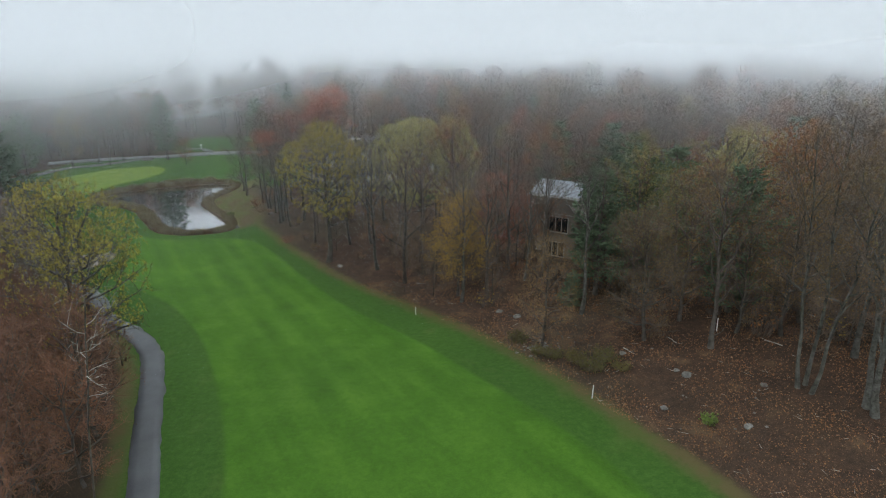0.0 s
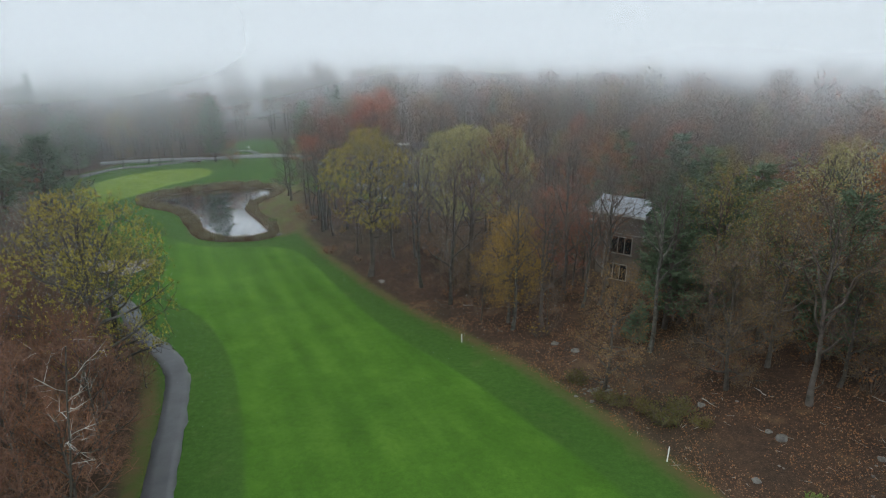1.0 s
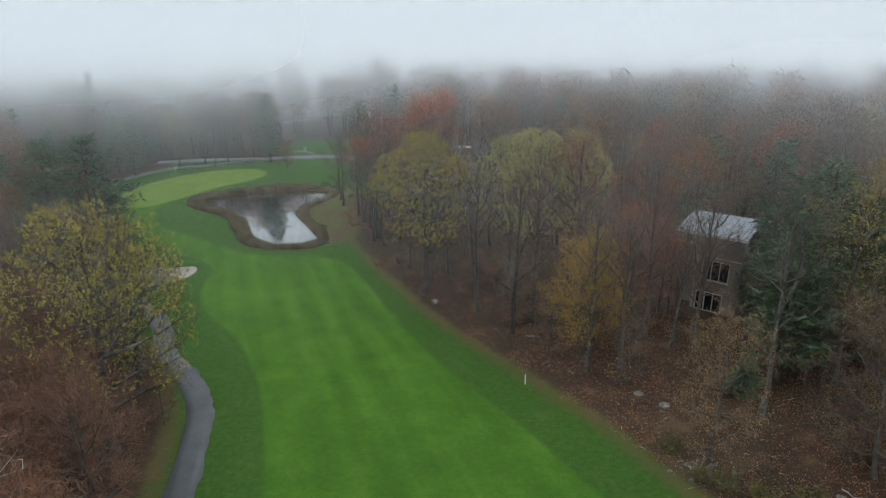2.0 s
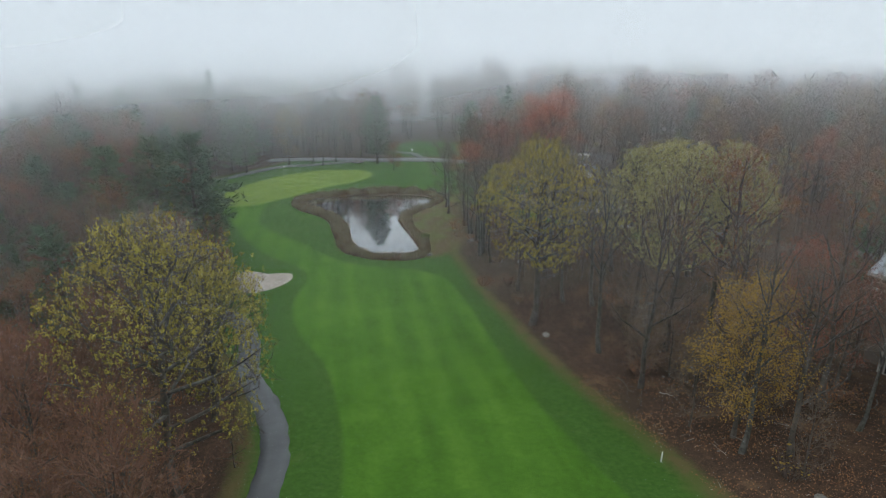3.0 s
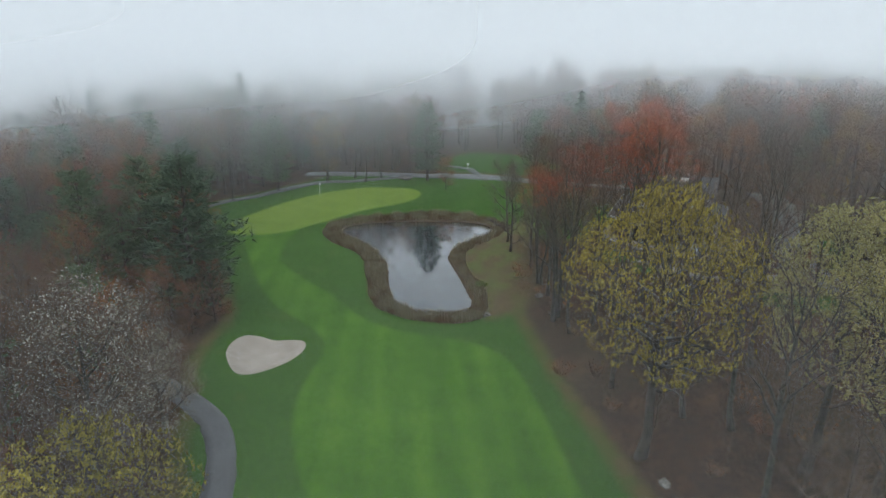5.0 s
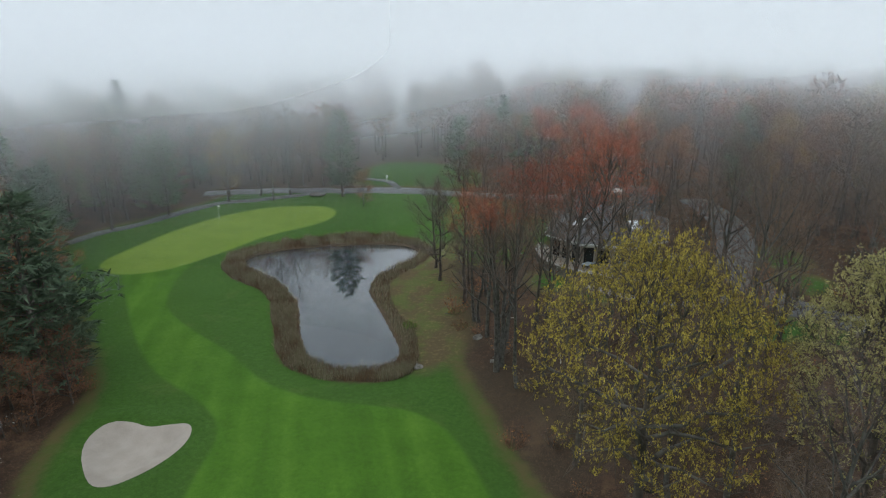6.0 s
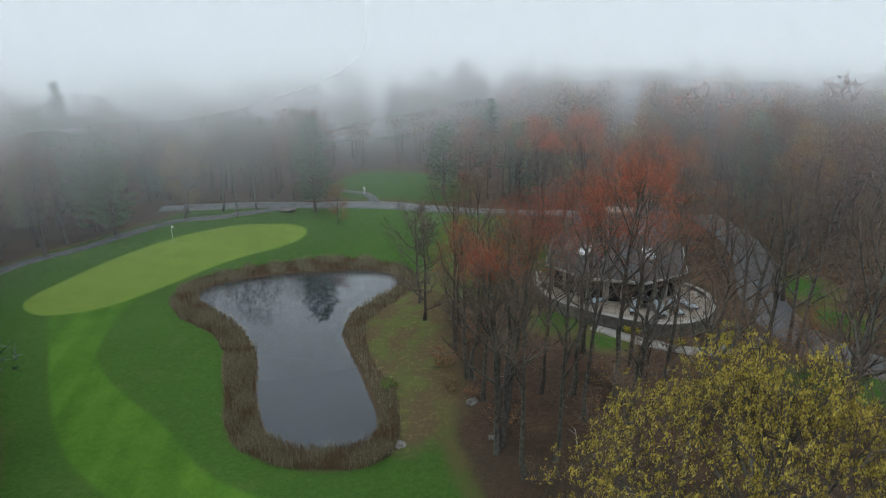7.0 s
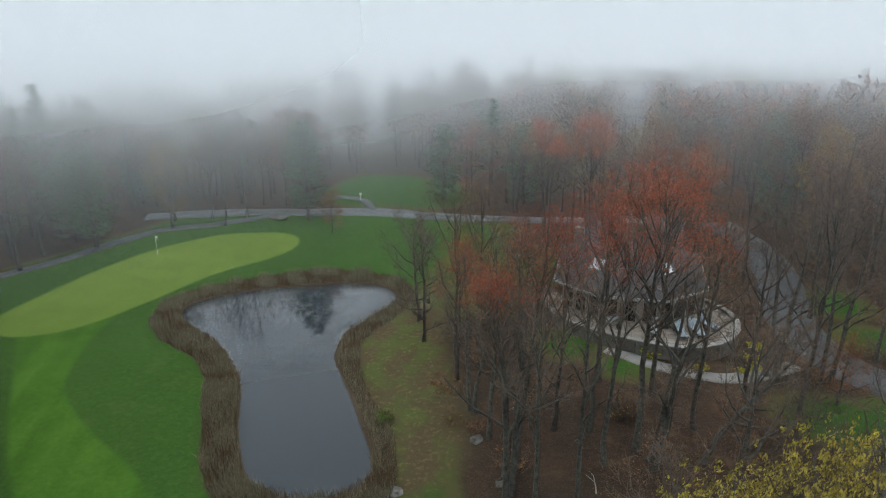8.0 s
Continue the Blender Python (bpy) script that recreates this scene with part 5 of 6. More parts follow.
def shrub(data, x, y, size, label, group="shrubs"):
    ob = new("shrub", data)
    ob.matrix_basis = pose(x, y, at(x, y, -0.02), 0, 0, rng.uniform(0, 360))
    ob.scale = (size, size, size * rng.uniform(0.8, 1.2))
    tagged(ob, label, "shrub", group)


shrub(GREEN_SHRUB, 14.3, 27.9, 0.7, "small bright green bush on brown leaf litter")
shrub(GREEN_SHRUB, -31.0, 85.0, 0.9, "small green fir seedling on the pond bank")
for x, y in ((-11.3, 94.9), (-8.4, 95.6), (-14.6, 95.9), (-7.4, 97.4), (-7.0, 99.4), (-7.6, 96.2)):
    shrub(YELLOW_SHRUB, x, y, rng.uniform(0.8, 1.3), "rounded yellow-flowering shrub below the terrace", "yellow shrubs by the terrace")
count = 0
for _ in range(4000):
    if count >= 210:
        break
    x, y = rng.uniform(-60, 34), rng.uniform(18, 104)
    u = (x - 8.8) * 0.815 + (y - 32) * 0.58
    if float(GRASSY(np.array(x), np.array(y))) < 0.8 or (x > 9 and y < 34) or any(np.hypot(x - a, y - b) < r for a, b, r in HOUSES):
        continue
    if min(float(to_line(l, np.array(x), np.array(y))) for l in (CART_PATH, DRIVE)) < 1.9:
        continue
    k = int(rng.choice(3, p=[0.45, 0.35, 0.20]))
    shrub(SHRUBS[k], x, y, rng.uniform(0.6, 1.3), ("leafless brown shrub in the wood", "low reddish brush in the wood", "shrub with first pale leaves in the wood")[k], "undergrowth")
    count += 1


def reeds():
    g = np.random.default_rng(3)
    n = 260000
    x, y = g.uniform(-58, -27, n), g.uniform(74, 111, n)
    inner, outer = distance(WATER_EDGE, x, y), distance(REED_EDGE, x, y)
    patch = np.array([noise.noise((a * 0.5, b * 0.5, 0)) for a, b in zip(x, y)])
    keep = (inner > 0.0 + 0.4 * patch) & (outer < -0.2 + 0.3 * patch) & (g.random(n) < 0.62 + 0.5 * patch)
    thin = (x > -38.5) & (y > 82) & (g.random(n) < 0.62)
    keep &= ~thin
    x, y, patch, outer = x[keep], y[keep], patch[keep], outer[keep]
    for name, mat, mine, lab in (("dry_reeds", REED, patch + g.normal(0, 0.25, len(x)) > -0.05, "tall dry tan reeds along the pond edge"), ("brown_reeds", REED_DARK, None, "matted brown reeds along the pond edge")):
        if mine is None:
            mine = ~last
        last = mine
        a, b, k = x[mine], y[mine], int(mine.sum())
        tall = (0.42 + 0.55 * g.random(k)) * (1.0 if mat is REED else 0.72)
        z = height(a, b)
        p0 = np.column_stack([a, b, np.maximum(z, -0.15) - 0.03])
        p1 = p0 + np.column_stack([g.normal(0, 0.10, k), g.normal(0, 0.10, k), tall])
        build = Build()
        build.slivers(p0, p1, np.full(k, 0.042), g, 0)
        build.slivers(p0 + (p1 - p0) * 0.45, p1 + g.normal(0, 0.11, (k, 3)), np.full(k, 0.032), g, 0)
        tagged(new(name, build.data(name, [mat])), lab, "reeds", kind="stuff")


reeds()


def fallen_leaves():
    """Dead leaves and bits of twig on the open wood floor."""
    g = np.random.default_rng(12)
    n = 90000
    y = 16 + 40 * g.random(n) ** 1.4
    x = 8.0 - (y - 32) * 0.70 + g.uniform(0.3, 24, n)
    patch = np.array([noise.noise((a * 0.35, b * 0.35, 4.0)) for a, b in zip(x, y)])
    keep = (distance(GRASS_EDGE, x, y) > 0.4) & (g.random(n) < 0.45 + 0.9 * patch)
    x, y = x[keep], y[keep]
    b = Build()
    b.leaves(np.column_stack([x, y, height(x, y) + 0.03]), np.full(len(x), 0.085), g, 0, 0.0, False)
    k = 800
    p0 = np.column_stack([x[:k], y[:k], height(x[:k], y[:k]) + 0.04])
    b.slivers(p0, p0 + g.normal(0, 0.35, (k, 3)) * (1, 1, 0.12), np.full(k, 0.028), g, 1)
    tagged(new("fallen_leaves", b.data("fallen_leaves", [LITTER_LEAF, DEAD_WOOD])), "orange-brown dead leaves and twigs on the wood floor", "leaf litter", kind="stuff")


LITTER_LEAF = leaf_material("dead_leaf", (0.23, 0.10, 0.040), (0.13, 0.060, 0.032), (0.31, 0.15, 0.06), (0.18, 0.085, 0.040), (0.36, 0.24, 0.14))
fallen_leaves()
OLIVE_SHRUB = brush_mesh(6, 0.9, 1.1, 60, [TWIG, leaf_material("olive_shrub_leaf", (0.075, 0.075, 0.025), (0.12, 0.11, 0.035), (0.10, 0.075, 0.03))], 700)
for x, y, s in ((9.6, 34.6, 0.9), (10.6, 35.5, 0.8), (8.8, 35.9, 0.7), (7.4, 36.8, 0.7), (11.4, 34.2, 0.6), (5.4, 39.6, 0.7), (6.6, 37.4, 0.6)):
    shrub(OLIVE_SHRUB, x, y, s, "low olive-brown brush beside the rock pile")


# ---- stones and stakes ----
def stone_mesh(seed, flat=0.6):
    g = np.random.default_rng(seed)
    bm = bmesh.new()
    bmesh.ops.create_icosphere(bm, subdivisions=2, radius=0.5)
    for v in bm.verts:
        f = 1 + 0.45 * noise.noise(v.co * 2.6 + Vector((seed * 3.1, 0, 0))) + 0.12 * noise.noise(v.co * 6)
        v.co = Vector((v.co.x * f * 1.25, v.co.y * f, v.co.z * f * flat))
    me = bpy.data.meshes.new("stone")
    bm.to_mesh(me)
    bm.free()
    return me


STONES = [stone_mesh(i) for i in range(4)]
for me in STONES:
    me.materials.append(STONE)


def stone(x, y, size, label="grey field stone on leaf litter", group="stones"):
    ob = new("stone", STONES[int(rng.integers(4))])
    ob.matrix_basis = pose(x, y, at(x, y, 0.02 * size), rng.uniform(-12, 12), rng.uniform(-12, 12), rng.uniform(0, 360))
    ob.scale = (size,) * 3
    tagged(ob, label, "stone", group)


for x, y, s in ((14.9, 32.6, 0.6), (14.5, 33.2, 0.32), (12.0, 36.0, 0.42), (4.6, 45.3, 0.5), (5.9, 43.9, 0.55), (-11.2, 61.9, 0.6), (-24.7, 83.8, 0.7), (-22.6, 80.4, 0.5), (12.6, 29.8, 0.4), (16.2, 27.4, 0.4), (-28.0, 79.0, 0.7), (18.5, 30.5, 0.4)):
    stone(x, y, s)
for _ in range(34):
    stone(6.6 + rng.normal(0, 0.75), 38.1 + rng.normal(0, 0.75), rng.uniform(0.10, 0.30), "grey stone in a loose rock pile at the wood's edge", "rock pile")
for _ in range(36):
    y = rng.uniform(20, 62)
    x = 8.8 - (y - 32) * 0.70 + rng.uniform(1.0, 11)
    stone(x, y, rng.uniform(0.06, 0.19))
boulder = new("boulder", stone_mesh(9, 0.45))
boulder.data.materials.append(DARK_STONE)
boulder.matrix_basis = pose(-59.8, 121.6, at(-59.8, 121.6, 0.25), 0, 0, 20)
boulder.scale = (2.0, 1.5, 1.5)
tagged(boulder, "low dark boulder on the grass near the road", "boulder")


def round_bar(radius, z0, z1, sides=8, top=None):
    bm = bmesh.new()
    b = bmesh.ops.create_cone(bm, cap_ends=True, segments=sides, radius1=radius, radius2=radius if top is None else top, depth=z1 - z0)["verts"]
    bmesh.ops.translate(bm, verts=b, vec=(0, 0, (z0 + z1) / 2))
    return bm


STAKE = None
for x, y, t in ((8.9, 31.4, 4), (18.6, 37.2, -3), (-2.3, 46.8, 24)):
    if STAKE is None:
        STAKE = tagged(part("boundary_stake", round_bar(0.035, -0.1, 0.9, 8, 0.03), PLASTIC, None), "white boundary stake at the edge of the rough", "stake", "boundary stakes")
        STAKE.matrix_basis = pose(x, y, at(x, y, 0.03), t, 0, 0)
    else:
        copy_thing(STAKE, pose(x, y, at(x, y, 0.03), t, 0, 0))
# fallen pale branches on the wood floor
for _ in range(34):
    y = rng.uniform(34, 92)
    x = 8.8 - (y - 32) * 0.70 + rng.uniform(1.5, 16)
    length, b = rng.uniform(0.7, 2.4), Build()
    t = np.linspace(0, 1, 5)
    line = np.column_stack([(t - 0.5) * length, rng.normal(0, 0.05 * length, 5), 0.04 + np.abs(rng.normal(0, 0.03, 5))])
    b.tube(line, 0.035 * (1.2 - t), 4)
    b.tube(np.array([line[2], line[2] + (0.25 * length, 0.2 * length, 0.08)]), np.array([0.02, 0.008]), 3)
    ob = new("fallen_branch", b.data("fallen_branch", [DEAD_WOOD if rng.random() < 0.25 else LICHEN_BARK], False))
    ob.matrix_basis = pose(x, y, at(x, y, 0.02), 0, 0, rng.uniform(0, 360))
    tagged(ob, "fallen pale branch on the leaf litter", "branch", "fallen branches")


def flagstick(x, y):
    ob = thing("flagstick", pose(x, y, at(x, y)), "golf flagstick with a pale flag in the hole", "flagstick")
    part("pole", round_bar(0.013, -0.05, 2.1, 8), PLASTIC, ob)
    bm = bmesh.new()
    grid = [[bm.verts.new((0.014 + 0.045 * i, 0.03 * math.sin(i * 1.4), 2.08 - 0.08 * j)) for j in range(4)] for i in range(7)]
    for i in range(6):
        for j in range(3):
            bm.faces.new((grid[i][j], grid[i + 1][j], grid[i + 1][j + 1], grid[i][j + 1]))
    bmesh.ops.solidify(bm, geom=bm.faces[:], thickness=0.006)
    part("flag", bm, FLAG, ob)
    cup = round_bar(0.054, -0.10, 0.006, 14)
    part("cup", cup, PLASTIC, ob)


flagstick(-66.6, 106.9)
sign = thing("marker_post", pose(-52.6, 131.6, at(-52.6, 131.6)), "short white marker post beside the path", "marker post")
part("post", round_bar(0.05, -0.1, 0.9, 8), PLASTIC, sign)
part("cap", boxes((-0.16, 0.16, -0.05, 0.05, 0.75, 1.05), bevel=0.01), PLASTIC, sign)


# ---- houses ----
def pane_window(parent, x, z, w, h, y, bars=1, name="window", paint=None):
    """A window in a wall that faces minus y at the given y: frame, panes and sill."""
    win = part(name, boxes((x - w / 2 - 0.08, x - w / 2, y - 0.05, y + 0.06, z - 0.08, z + h + 0.08), (x + w / 2, x + w / 2 + 0.08, y - 0.05, y + 0.06, z - 0.08, z + h + 0.08),
                           (x - w / 2, x + w / 2, y - 0.05, y + 0.06, z + h, z + h + 0.08), (x - w / 2, x + w / 2, y - 0.05, y + 0.06, z - 0.08, z),
                           *((x - w / 2 + w * (k + 1) / (bars + 1) - 0.04, x - w / 2 + w * (k + 1) / (bars + 1) + 0.04, y - 0.04, y + 0.05, z, z + h) for k in range(bars))), paint or TRIM, parent)
    for k in range(bars + 1):
        a, b = x - w / 2 + w * k / (bars + 1), x - w / 2 + w * (k + 1) / (bars + 1)
        part("pane", boxes((a, b, y + 0.005, y + 0.02, z, z + h)), GLASS, win)
    part("sill", boxes((x - w / 2 - 0.14, x + w / 2 + 0.14, y - 0.12, y + 0.02, z - 0.13, z - 0.08), bevel=0.01), paint or TRIM, win)
    return win


def gable_roof(x0, x1, y0, y1, z, rise, thick=0.18):
    """Two slopes with the ridge along x."""
    bm = bmesh.new()
    m = (y0 + y1) / 2
    outline = [(y0, z), (m, z + rise), (y1, z), (y1, z + thick), (m, z + rise + thick), (y0, z + thick)]
    a, b = [bm.verts.new((x0, y, q)) for y, q in outline], [bm.verts.new((x1, y, q)) for y, q in outline]
    for i in range(6):
        j = (i + 1) % 6
        bm.faces.new((a[i], a[j], b[j], b[i]))
    for end in (a, b):
        bm.faces.new((end[0], end[1], end[4], end[5]))
        bm.faces.new((end[1], end[2], end[3], end[4]))
    return bm


def siding(parent, x0, x1, z0, z1, y, mat, gaps=()):
    """Lapped boards on a wall that faces minus y, cut round the windows."""
    bm = bmesh.new()
    z = z0
    while z < z1 - 0.05:
        top = min(z + 0.24, z1)
        cuts = sorted((g[0], g[1]) for g in gaps if g[2] < top and g[3] > z)
        a = x0
        for c0, c1 in cuts + [(x1, x1)]:
            if c0 - a > 0.05:
                vs = [bm.verts.new(v) for v in ((a, y - 0.035, z), (c0, y - 0.035, z), (c0, y - 0.008, top), (a, y - 0.008, top), (a, y, z), (c0, y, z))]
                bm.faces.new(vs[:4])
                bm.faces.new((vs[4], vs[5], vs[1], vs[0]))
            a = max(a, c1)
        z = top
    return part("siding", bm, mat, parent)


def metal_roofed_house():
    """The two-storey house on the slope; its front faces the fairway."""
    ang = math.degrees(math.atan2(-0.52, 0.86))
    g = 3.0
    h = thing("house", pose(9.35, 60.2, g, 0, 0, ang), "two-storey brown house with a pale grey metal roof among trees", "house")
    length, depth, eave, rise = 4.6, 5.6, 6.4, 0.8
    part("wall", boxes((1.2, length, 0.0, depth, -0.6, eave)), SIDING, h)
    part("wing_wall", boxes((0.0, 1.2, 1.2, depth, -0.6, eave - 0.02)), SIDING, h)
    for x0 in (0.0, length - 0.15):
        bm = bmesh.new()
        ends = [[bm.verts.new((x, y, z)) for y, z in ((0.0, eave), (depth, eave), (depth / 2, eave + rise - 0.12))] for x in (x0, x0 + 0.15)]
        bm.faces.new(ends[0]), bm.faces.new(ends[1][::-1])
        for i in range(3):
            bm.faces.new((ends[0][i], ends[0][(i + 1) % 3], ends[1][(i + 1) % 3], ends[1][i]))
        part("gable", bm, SIDING, h)
    windows = [(2.75, 2.75, 1.9, 1.5, 2), (2.5, 0.15, 1.9, 1.45, 2)]
    siding(h, 1.2, length, -0.4, eave - 0.02, 0.0, SIDING, [(x - w / 2 - 0.1, x + w / 2 + 0.1, z - 0.12, z + q + 0.1) for x, z, w, q, _ in windows])
    for x, z, w, q, bars in windows:
        pane_window(h, x, z, w, q, -0.01, bars, paint=WORN_TRIM)
    roof = part("roof", gable_roof(-0.4, length + 0.3, -0.5, depth + 0.5, eave, rise), METAL_ROOF, h)
    slope = math.atan2(rise, (depth + 1.0) / 2)
    for k in range(11):
        x = -0.35 + k * (length + 0.6) / 10
        for sgn, y0 in ((1, -0.5), (-1, depth + 0.5)):
            bm = boxes((-0.02, 0.02, 0, math.hypot(rise, (depth + 1.0) / 2), 0.0, 0.05))
            bmesh.ops.transform(bm, matrix=Matrix.Translation((x, y0, eave + 0.19)) @ Matrix.Rotation(0 if sgn > 0 else math.pi, 4, "Z") @ Matrix.Rotation(slope, 4, "X"), verts=bm.verts[:])
            part("seam", bm, METAL_ROOF, roof)
    part("fascia", boxes((-0.4, length + 0.3, -0.56, -0.50, eave - 0.06, eave + 0.17)), TRIM, h)
    part("belt_board", boxes((1.2, length, -0.07, -0.037, 4.52, 4.62)), WORN_TRIM, h)
    part("corner_board", boxes((1.14, 1.32, -0.06, 0.14, -0.5, eave - 0.01)), WORN_TRIM, h)
    for x in (0.1, 0.95):
        part("porch_light", boxes((x - 0.28, x + 0.28, -0.95, -0.8, eave - 0.75, eave - 0.62), bevel=0.03), TRIM, h)
    part("porch_beam", boxes((-0.1, 1.2, -0.8, -0.6, eave - 0.6, eave - 0.3)), SIDING, h)
    part("porch_post", boxes((-0.1, 0.12, -0.82, -0.6, -0.6, eave - 0.6)), SIDING, h)


metal_roofed_house()


def plain_house(x, y, ang, label, wall, length=9.0, depth=7.0, eave=4.6, roof=SHINGLE):
    h = thing("house", pose(x, y, at(x, y) - 0.4, 0, 0, ang), label, "house")
    part("wall", boxes((0, length, 0, depth, -0.6, eave)), wall, h)
    spots = [(length * f, z, 1.3, 1.3, 1) for f in (0.2, 0.5, 0.8) for z in (0.9, 3.1)]
    siding(h, 0, length, -0.5, eave - 0.02, 0.0, wall, [(a - w / 2 - 0.1, a + w / 2 + 0.1, z - 0.12, z + q + 0.1) for a, z, w, q, _ in spots])
    for a, z, w, q, bars in spots:
        pane_window(h, a, z, w, q, -0.01, bars)
    part("roof", gable_roof(-0.4, length + 0.4, -0.6, depth + 0.6, eave, 2.2), roof, h)
    part("fascia", boxes((-0.4, length + 0.4, -0.65, -0.6, eave - 0.05, eave + 0.16)), TRIM, h)
    part("gable", prism([(0.0, 0.02), (length, 0.02), (length, depth - 0.02), (0.0, depth - 0.02)], eave - 0.01, [eave + 0.02] * 4), wall, h)


plain_house(19.2, 63.6, -18, "grey house with a dark roof deep in the wood", GREY_SIDING, 6.0, 6.0, 4.2)
plain_house(-93.0, 72.0, 55, "pale house far back among the trees", GREY_SIDING)


def terrace_house():
    """The low house by the pond: hipped dark roof with skylights, curved paved terrace."""
    g = 2.2
    h = thing("house", pose(-16.1, 106.5, g), "low beige house with a dark hipped shingle roof and skylights", "house")
    foot = [(-5.4, -4.6), (-2.2, -6.9), (2.2, -6.7), (5.2, -3.6), (5.4, 4.5), (-5.6, 4.5)]
    part("wall", prism(foot, -1.5, 2.6), surface("beige_wall", (0.20, 0.172, 0.145), (0.29, 0.255, 0.215), 1.2, 16, 0.8), h)
    eave = [(x * 1.13, y * 1.11) for x, y in foot]
    bm = bmesh.new()
    low = [bm.verts.new((x, y, 2.5)) for x, y in eave]
    lip = [bm.verts.new((x, y, 2.66)) for x, y in eave]
    ridge = [bm.verts.new((-1.9, -0.5, 5.0)), bm.verts.new((1.9, -0.3, 5.0))]
    n = len(low)
    for i in range(n):
        bm.faces.new((low[i], low[(i + 1) % n], lip[(i + 1) % n], lip[i]))
    bm.faces.new(low[::-1])
    for i, top in ((0, (0,)), (1, (1, 0)), (2, (1,)), (3, (1,)), (4, (0, 1)), (5, (0,))):
        bm.faces.new([lip[i], lip[(i + 1) % n]] + [ridge[k] for k in top])
    roof = part("roof", bm, SHINGLE, h)
    # fascia along the eave
    for (ax, ay), (bx, by) in zip(eave, eave[1:] + eave[:1]):
        length, a = math.hypot(bx - ax, by - ay), math.atan2(by - ay, bx - ax)
        bm = boxes((0, length, -0.05, -0.003, 2.48, 2.68))
        bmesh.ops.transform(bm, matrix=Matrix.Translation((ax, ay, 0)) @ Matrix.Rotation(a, 4, "Z"), verts=bm.verts[:])
        part("fascia", bm, TRIM, h)
    # skylights in the front slopes
    for x, y, z, tilt, turn in ((-2.8, -3.9, 3.83, 24, -22), (2.6, -3.5, 3.83, 24, 22)):
        sk = boxes((-0.5, 0.5, -0.7, 0.7, 0.0, 0.12), bevel=0.02)
        m = Matrix.Translation((x, y, z)) @ Matrix.Rotation(radians(turn), 4, "Z") @ Matrix.Rotation(radians(tilt), 4, "X")
        bmesh.ops.transform(sk, matrix=m, verts=sk.verts[:])
        part("skylight", sk, TRIM, roof)
        gl = boxes((-0.42, 0.42, -0.62, 0.62, 0.121, 0.13))
        bmesh.ops.transform(gl, matrix=m, verts=gl.verts[:])
        part("glass", gl, SKYLIGHT, roof)
    # wide windows under the front eaves
    for (ax, ay), (bx, by) in zip(foot[:3], foot[1:4]):
        length, a = math.hypot(bx - ax, by - ay), math.atan2(by - ay, bx - ax)
        for k in range(3):
            c = length * (k + 0.5) / 3
            win = boxes((c - 0.55, c + 0.55, -0.04, -0.005, 0.35, 2.2))
            bmesh.ops.transform(win, matrix=Matrix.Translation((ax, ay, 0)) @ Matrix.Rotation(a, 4, "Z"), verts=win.verts[:])
            fr = part("window", win, WORN_TRIM, h)
            gl = boxes((c - 0.47, c + 0.47, -0.055, -0.042, 0.43, 2.12))
            bmesh.ops.transform(gl, matrix=Matrix.Translation((ax, ay, 0)) @ Matrix.Rotation(a, 4, "Z"), verts=gl.verts[:])
            part("pane", gl, GLASS, fr)
    part("chimney", boxes((-5.0, -4.2, 0.5, 1.4, 2.4, 5.6), bevel=0.02), STONE, h)
    part("rear_wing_wall", boxes((-4.0, 4.2, 4.5, 10.5, -1.5, 3.0)), SIDING, h)
    part("rear_wing_roof", gable_roof(-4.5, 4.7, 4.2, 11.0, 3.0, 2.4), SHINGLE, h)
    part("dormer", boxes((-1.4, 1.0, 5.0, 6.6, 3.6, 5.2)), SIDING, h)
    part("dormer_roof", boxes((-1.7, 1.3, 4.7, 6.9, 5.2, 5.38)), WORN_TRIM, h)


terrace_house()

TERRACE = rounded([(-23.2, 106.5), (-23.2, 102.0), (-21.3, 98.8), (-17.8, 97.0), (-14.8, 96.2), (-12.0, 96.0), (-9.2, 97.8), (-7.8, 101.0), (-8.4, 104.5), (-10.6, 106.5), (-13.0, 101.0), (-18.0, 100.8), (-21.6, 104.0)], 1)


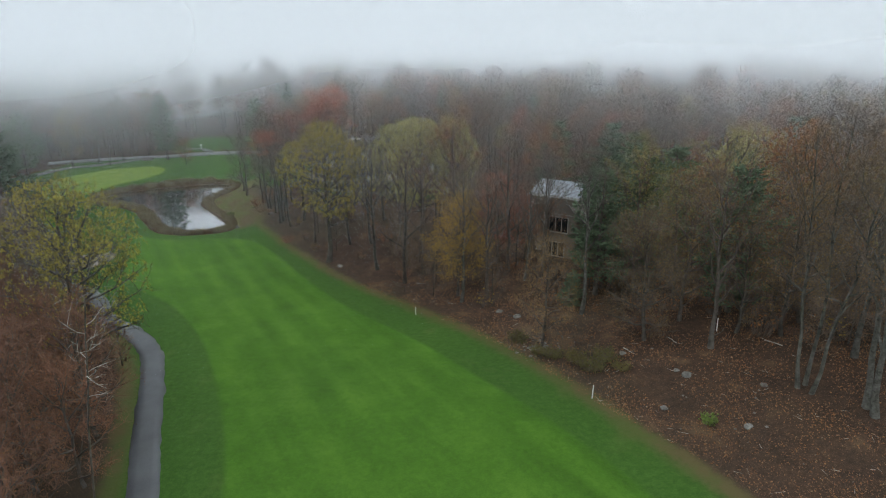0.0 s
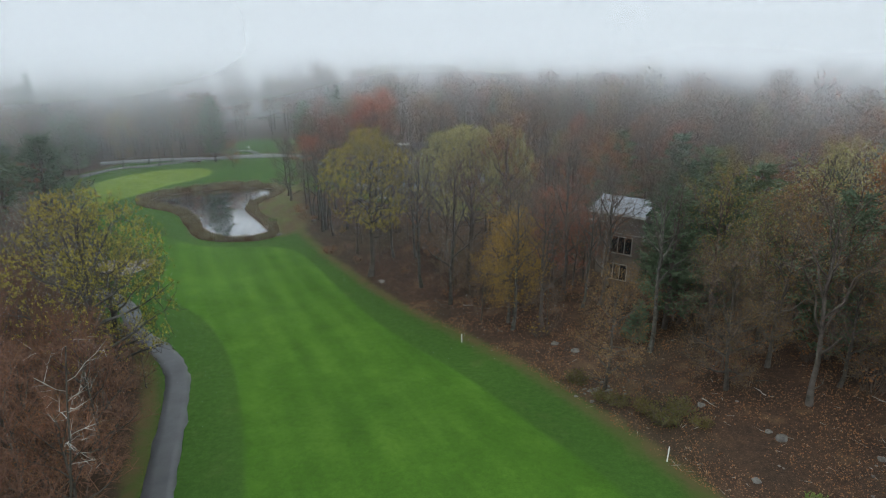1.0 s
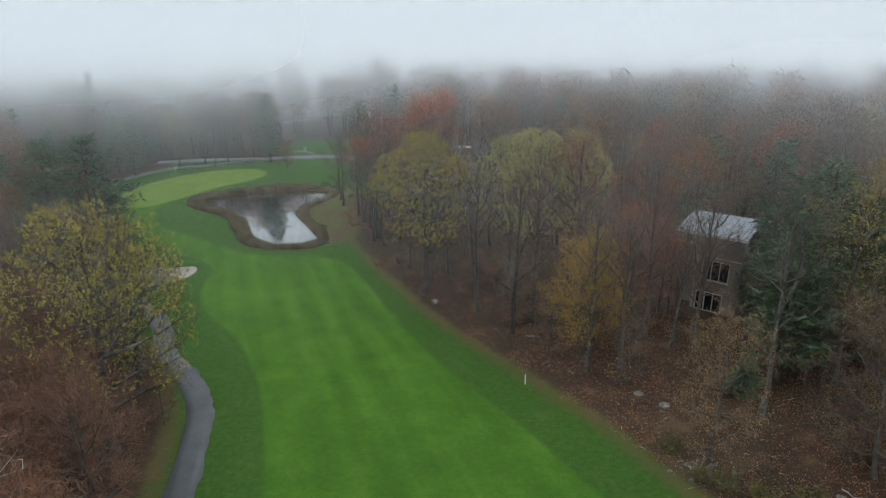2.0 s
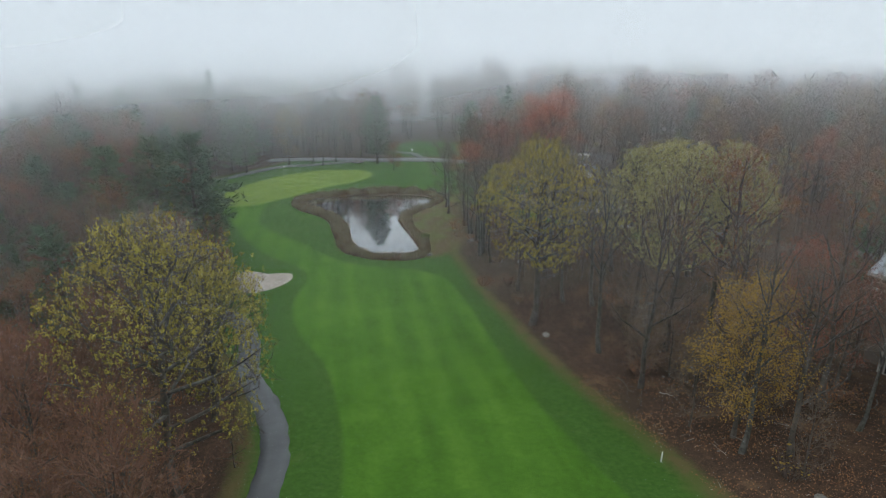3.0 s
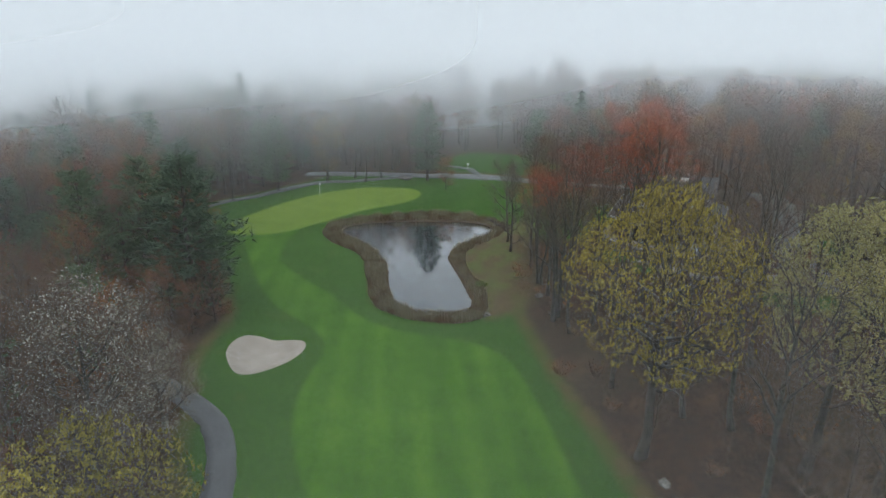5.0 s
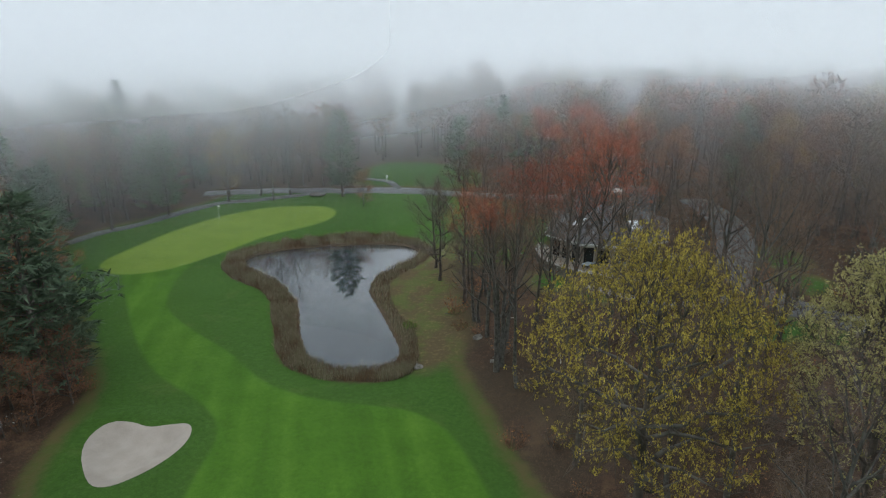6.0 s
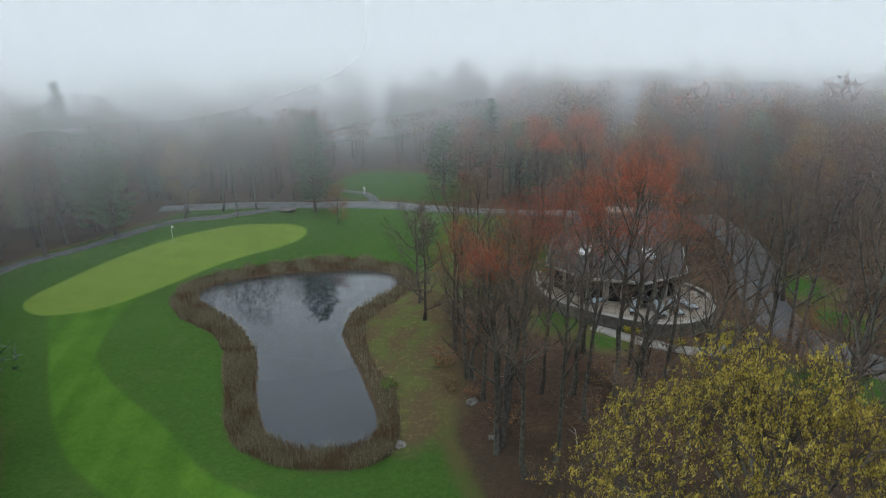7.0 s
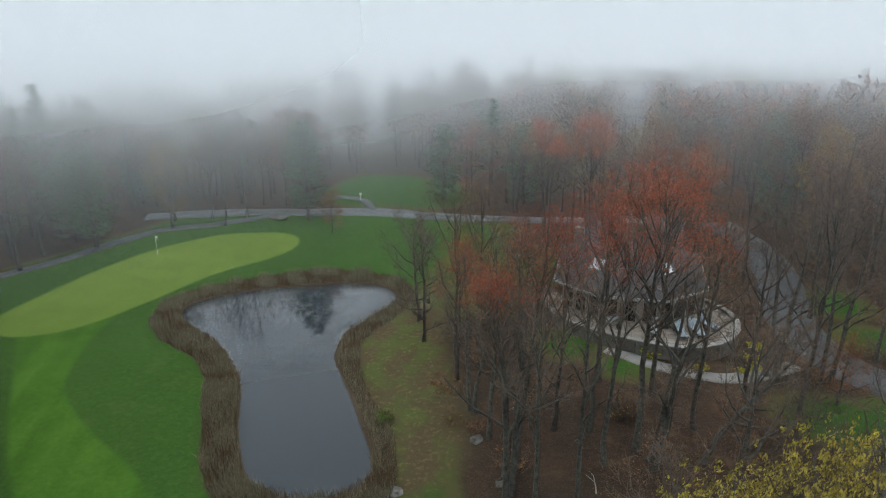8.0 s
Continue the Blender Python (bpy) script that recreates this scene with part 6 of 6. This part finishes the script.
def terrace():
    base = thing("terrace", pose(0, 0, 0), "curved beige paved terrace with a low stone wall round it", "terrace", kind="structure")
    part("base", prism([tuple(p) for p in TERRACE], 0.2, 2.40), STONE, base)
    g = np.random.default_rng(8)
    slab = boxes((-0.37, 0.37, -0.37, 0.37, 0.0, 0.06), bevel=0.012)
    me = bpy.data.meshes.new("paving_slab")
    slab.to_mesh(me)
    slab.free()
    me.materials.append(PAVING)
    k = 0
    for x in np.arange(-24, -7.5, 0.77):
        for y in np.arange(95, 107.5, 0.77):
            if float(distance(TERRACE, np.array(x), np.array(y))) < -0.45 and k < 290:
                ob = part("paving_slab", me, None, base)
                ob.matrix_basis = pose(x, y, 2.41 + g.uniform(0, 0.008), 0, 0, g.normal(0, 0.6))
                k += 1
    # low wall of capped blocks along the outer rim
    line = TERRACE[:18]
    for i in range(len(line) - 1):
        (ax, ay), (bx, by) = line[i], line[i + 1]
        length, a = math.hypot(bx - ax, by - ay), math.degrees(math.atan2(by - ay, bx - ax))
        wall = part("wall_block", boxes((0.01, length - 0.01, -0.16, 0.16, 1.2, 2.62), bevel=0.015), STONE, base)
        wall.matrix_basis = pose(ax, ay, 0, 0, 0, a)
        cap = part("cap_stone", boxes((0.01, length - 0.01, -0.22, 0.22, 2.62, 2.69), bevel=0.015), PALE_PAVING, base)
        cap.matrix_basis = pose(ax, ay, 0, 0, 0, a)


terrace()
ribbon("garden_walk", curve_through([(-17.6, 96.5), (-16.0, 95.7), (-14.4, 95.0), (-12.6, 94.5), (-10.1, 94.4), (-7.2, 95.8), (-4.5, 98.0)], 0.5), 1.3, PALE_PAVING, "pale curved garden walk below the terrace", "path", 0.06, 6)


def lounger(x, y, turn):
    ob = thing("sun_lounger", pose(x, y, 2.47, 0, 0, turn), "sun lounger under a pale blue-grey cover on the terrace", "lounger", "loungers on the terrace")
    part("frame", boxes((-0.95, 0.95, -0.33, 0.33, 0.24, 0.30), bevel=0.01), DARK_METAL, ob)
    for a in (-0.8, 0.8):
        for b in (-0.27, 0.27):
            part("leg", boxes((a - 0.03, a + 0.03, b - 0.03, b + 0.03, 0.0, 0.24)), DARK_METAL, ob)
    part("cover", boxes((-0.97, 0.5, -0.35, 0.35, 0.30, 0.42), bevel=0.04), CLOTH, ob)
    back = boxes((0.0, 0.75, -0.34, 0.34, 0.0, 0.10), bevel=0.03)
    bmesh.ops.transform(back, matrix=Matrix.Translation((0.45, 0, 0.34)) @ Matrix.Rotation(radians(-38), 4, "Y"), verts=back.verts[:])
    part("backrest", back, CLOTH, ob)


for x, y, a in ((-17.4, 99.4, 60), (-12.4, 98.4, 100), (-11.2, 99.0, 110), (-10.2, 100.4, 130), (-14.4, 98.4, 85)):
    lounger(x, y, a)


def garden_table(x, y):
    ob = thing("garden_table", pose(x, y, 2.47), "round dark metal garden table on the terrace", "table")
    bm = bmesh.new()
    bmesh.ops.create_cone(bm, cap_ends=True, segments=20, radius1=0.6, radius2=0.6, depth=0.04)
    bmesh.ops.translate(bm, verts=bm.verts[:], vec=(0, 0, 0.72))
    part("tabletop", bm, DARK_METAL, ob)
    part("pedestal", round_bar(0.05, 0.02, 0.70, 10), DARK_METAL, ob)
    part("foot", round_bar(0.3, 0.0, 0.03, 14), DARK_METAL, ob)


garden_table(-13.4, 99.6)
garden_table(-20.4, 101.4)
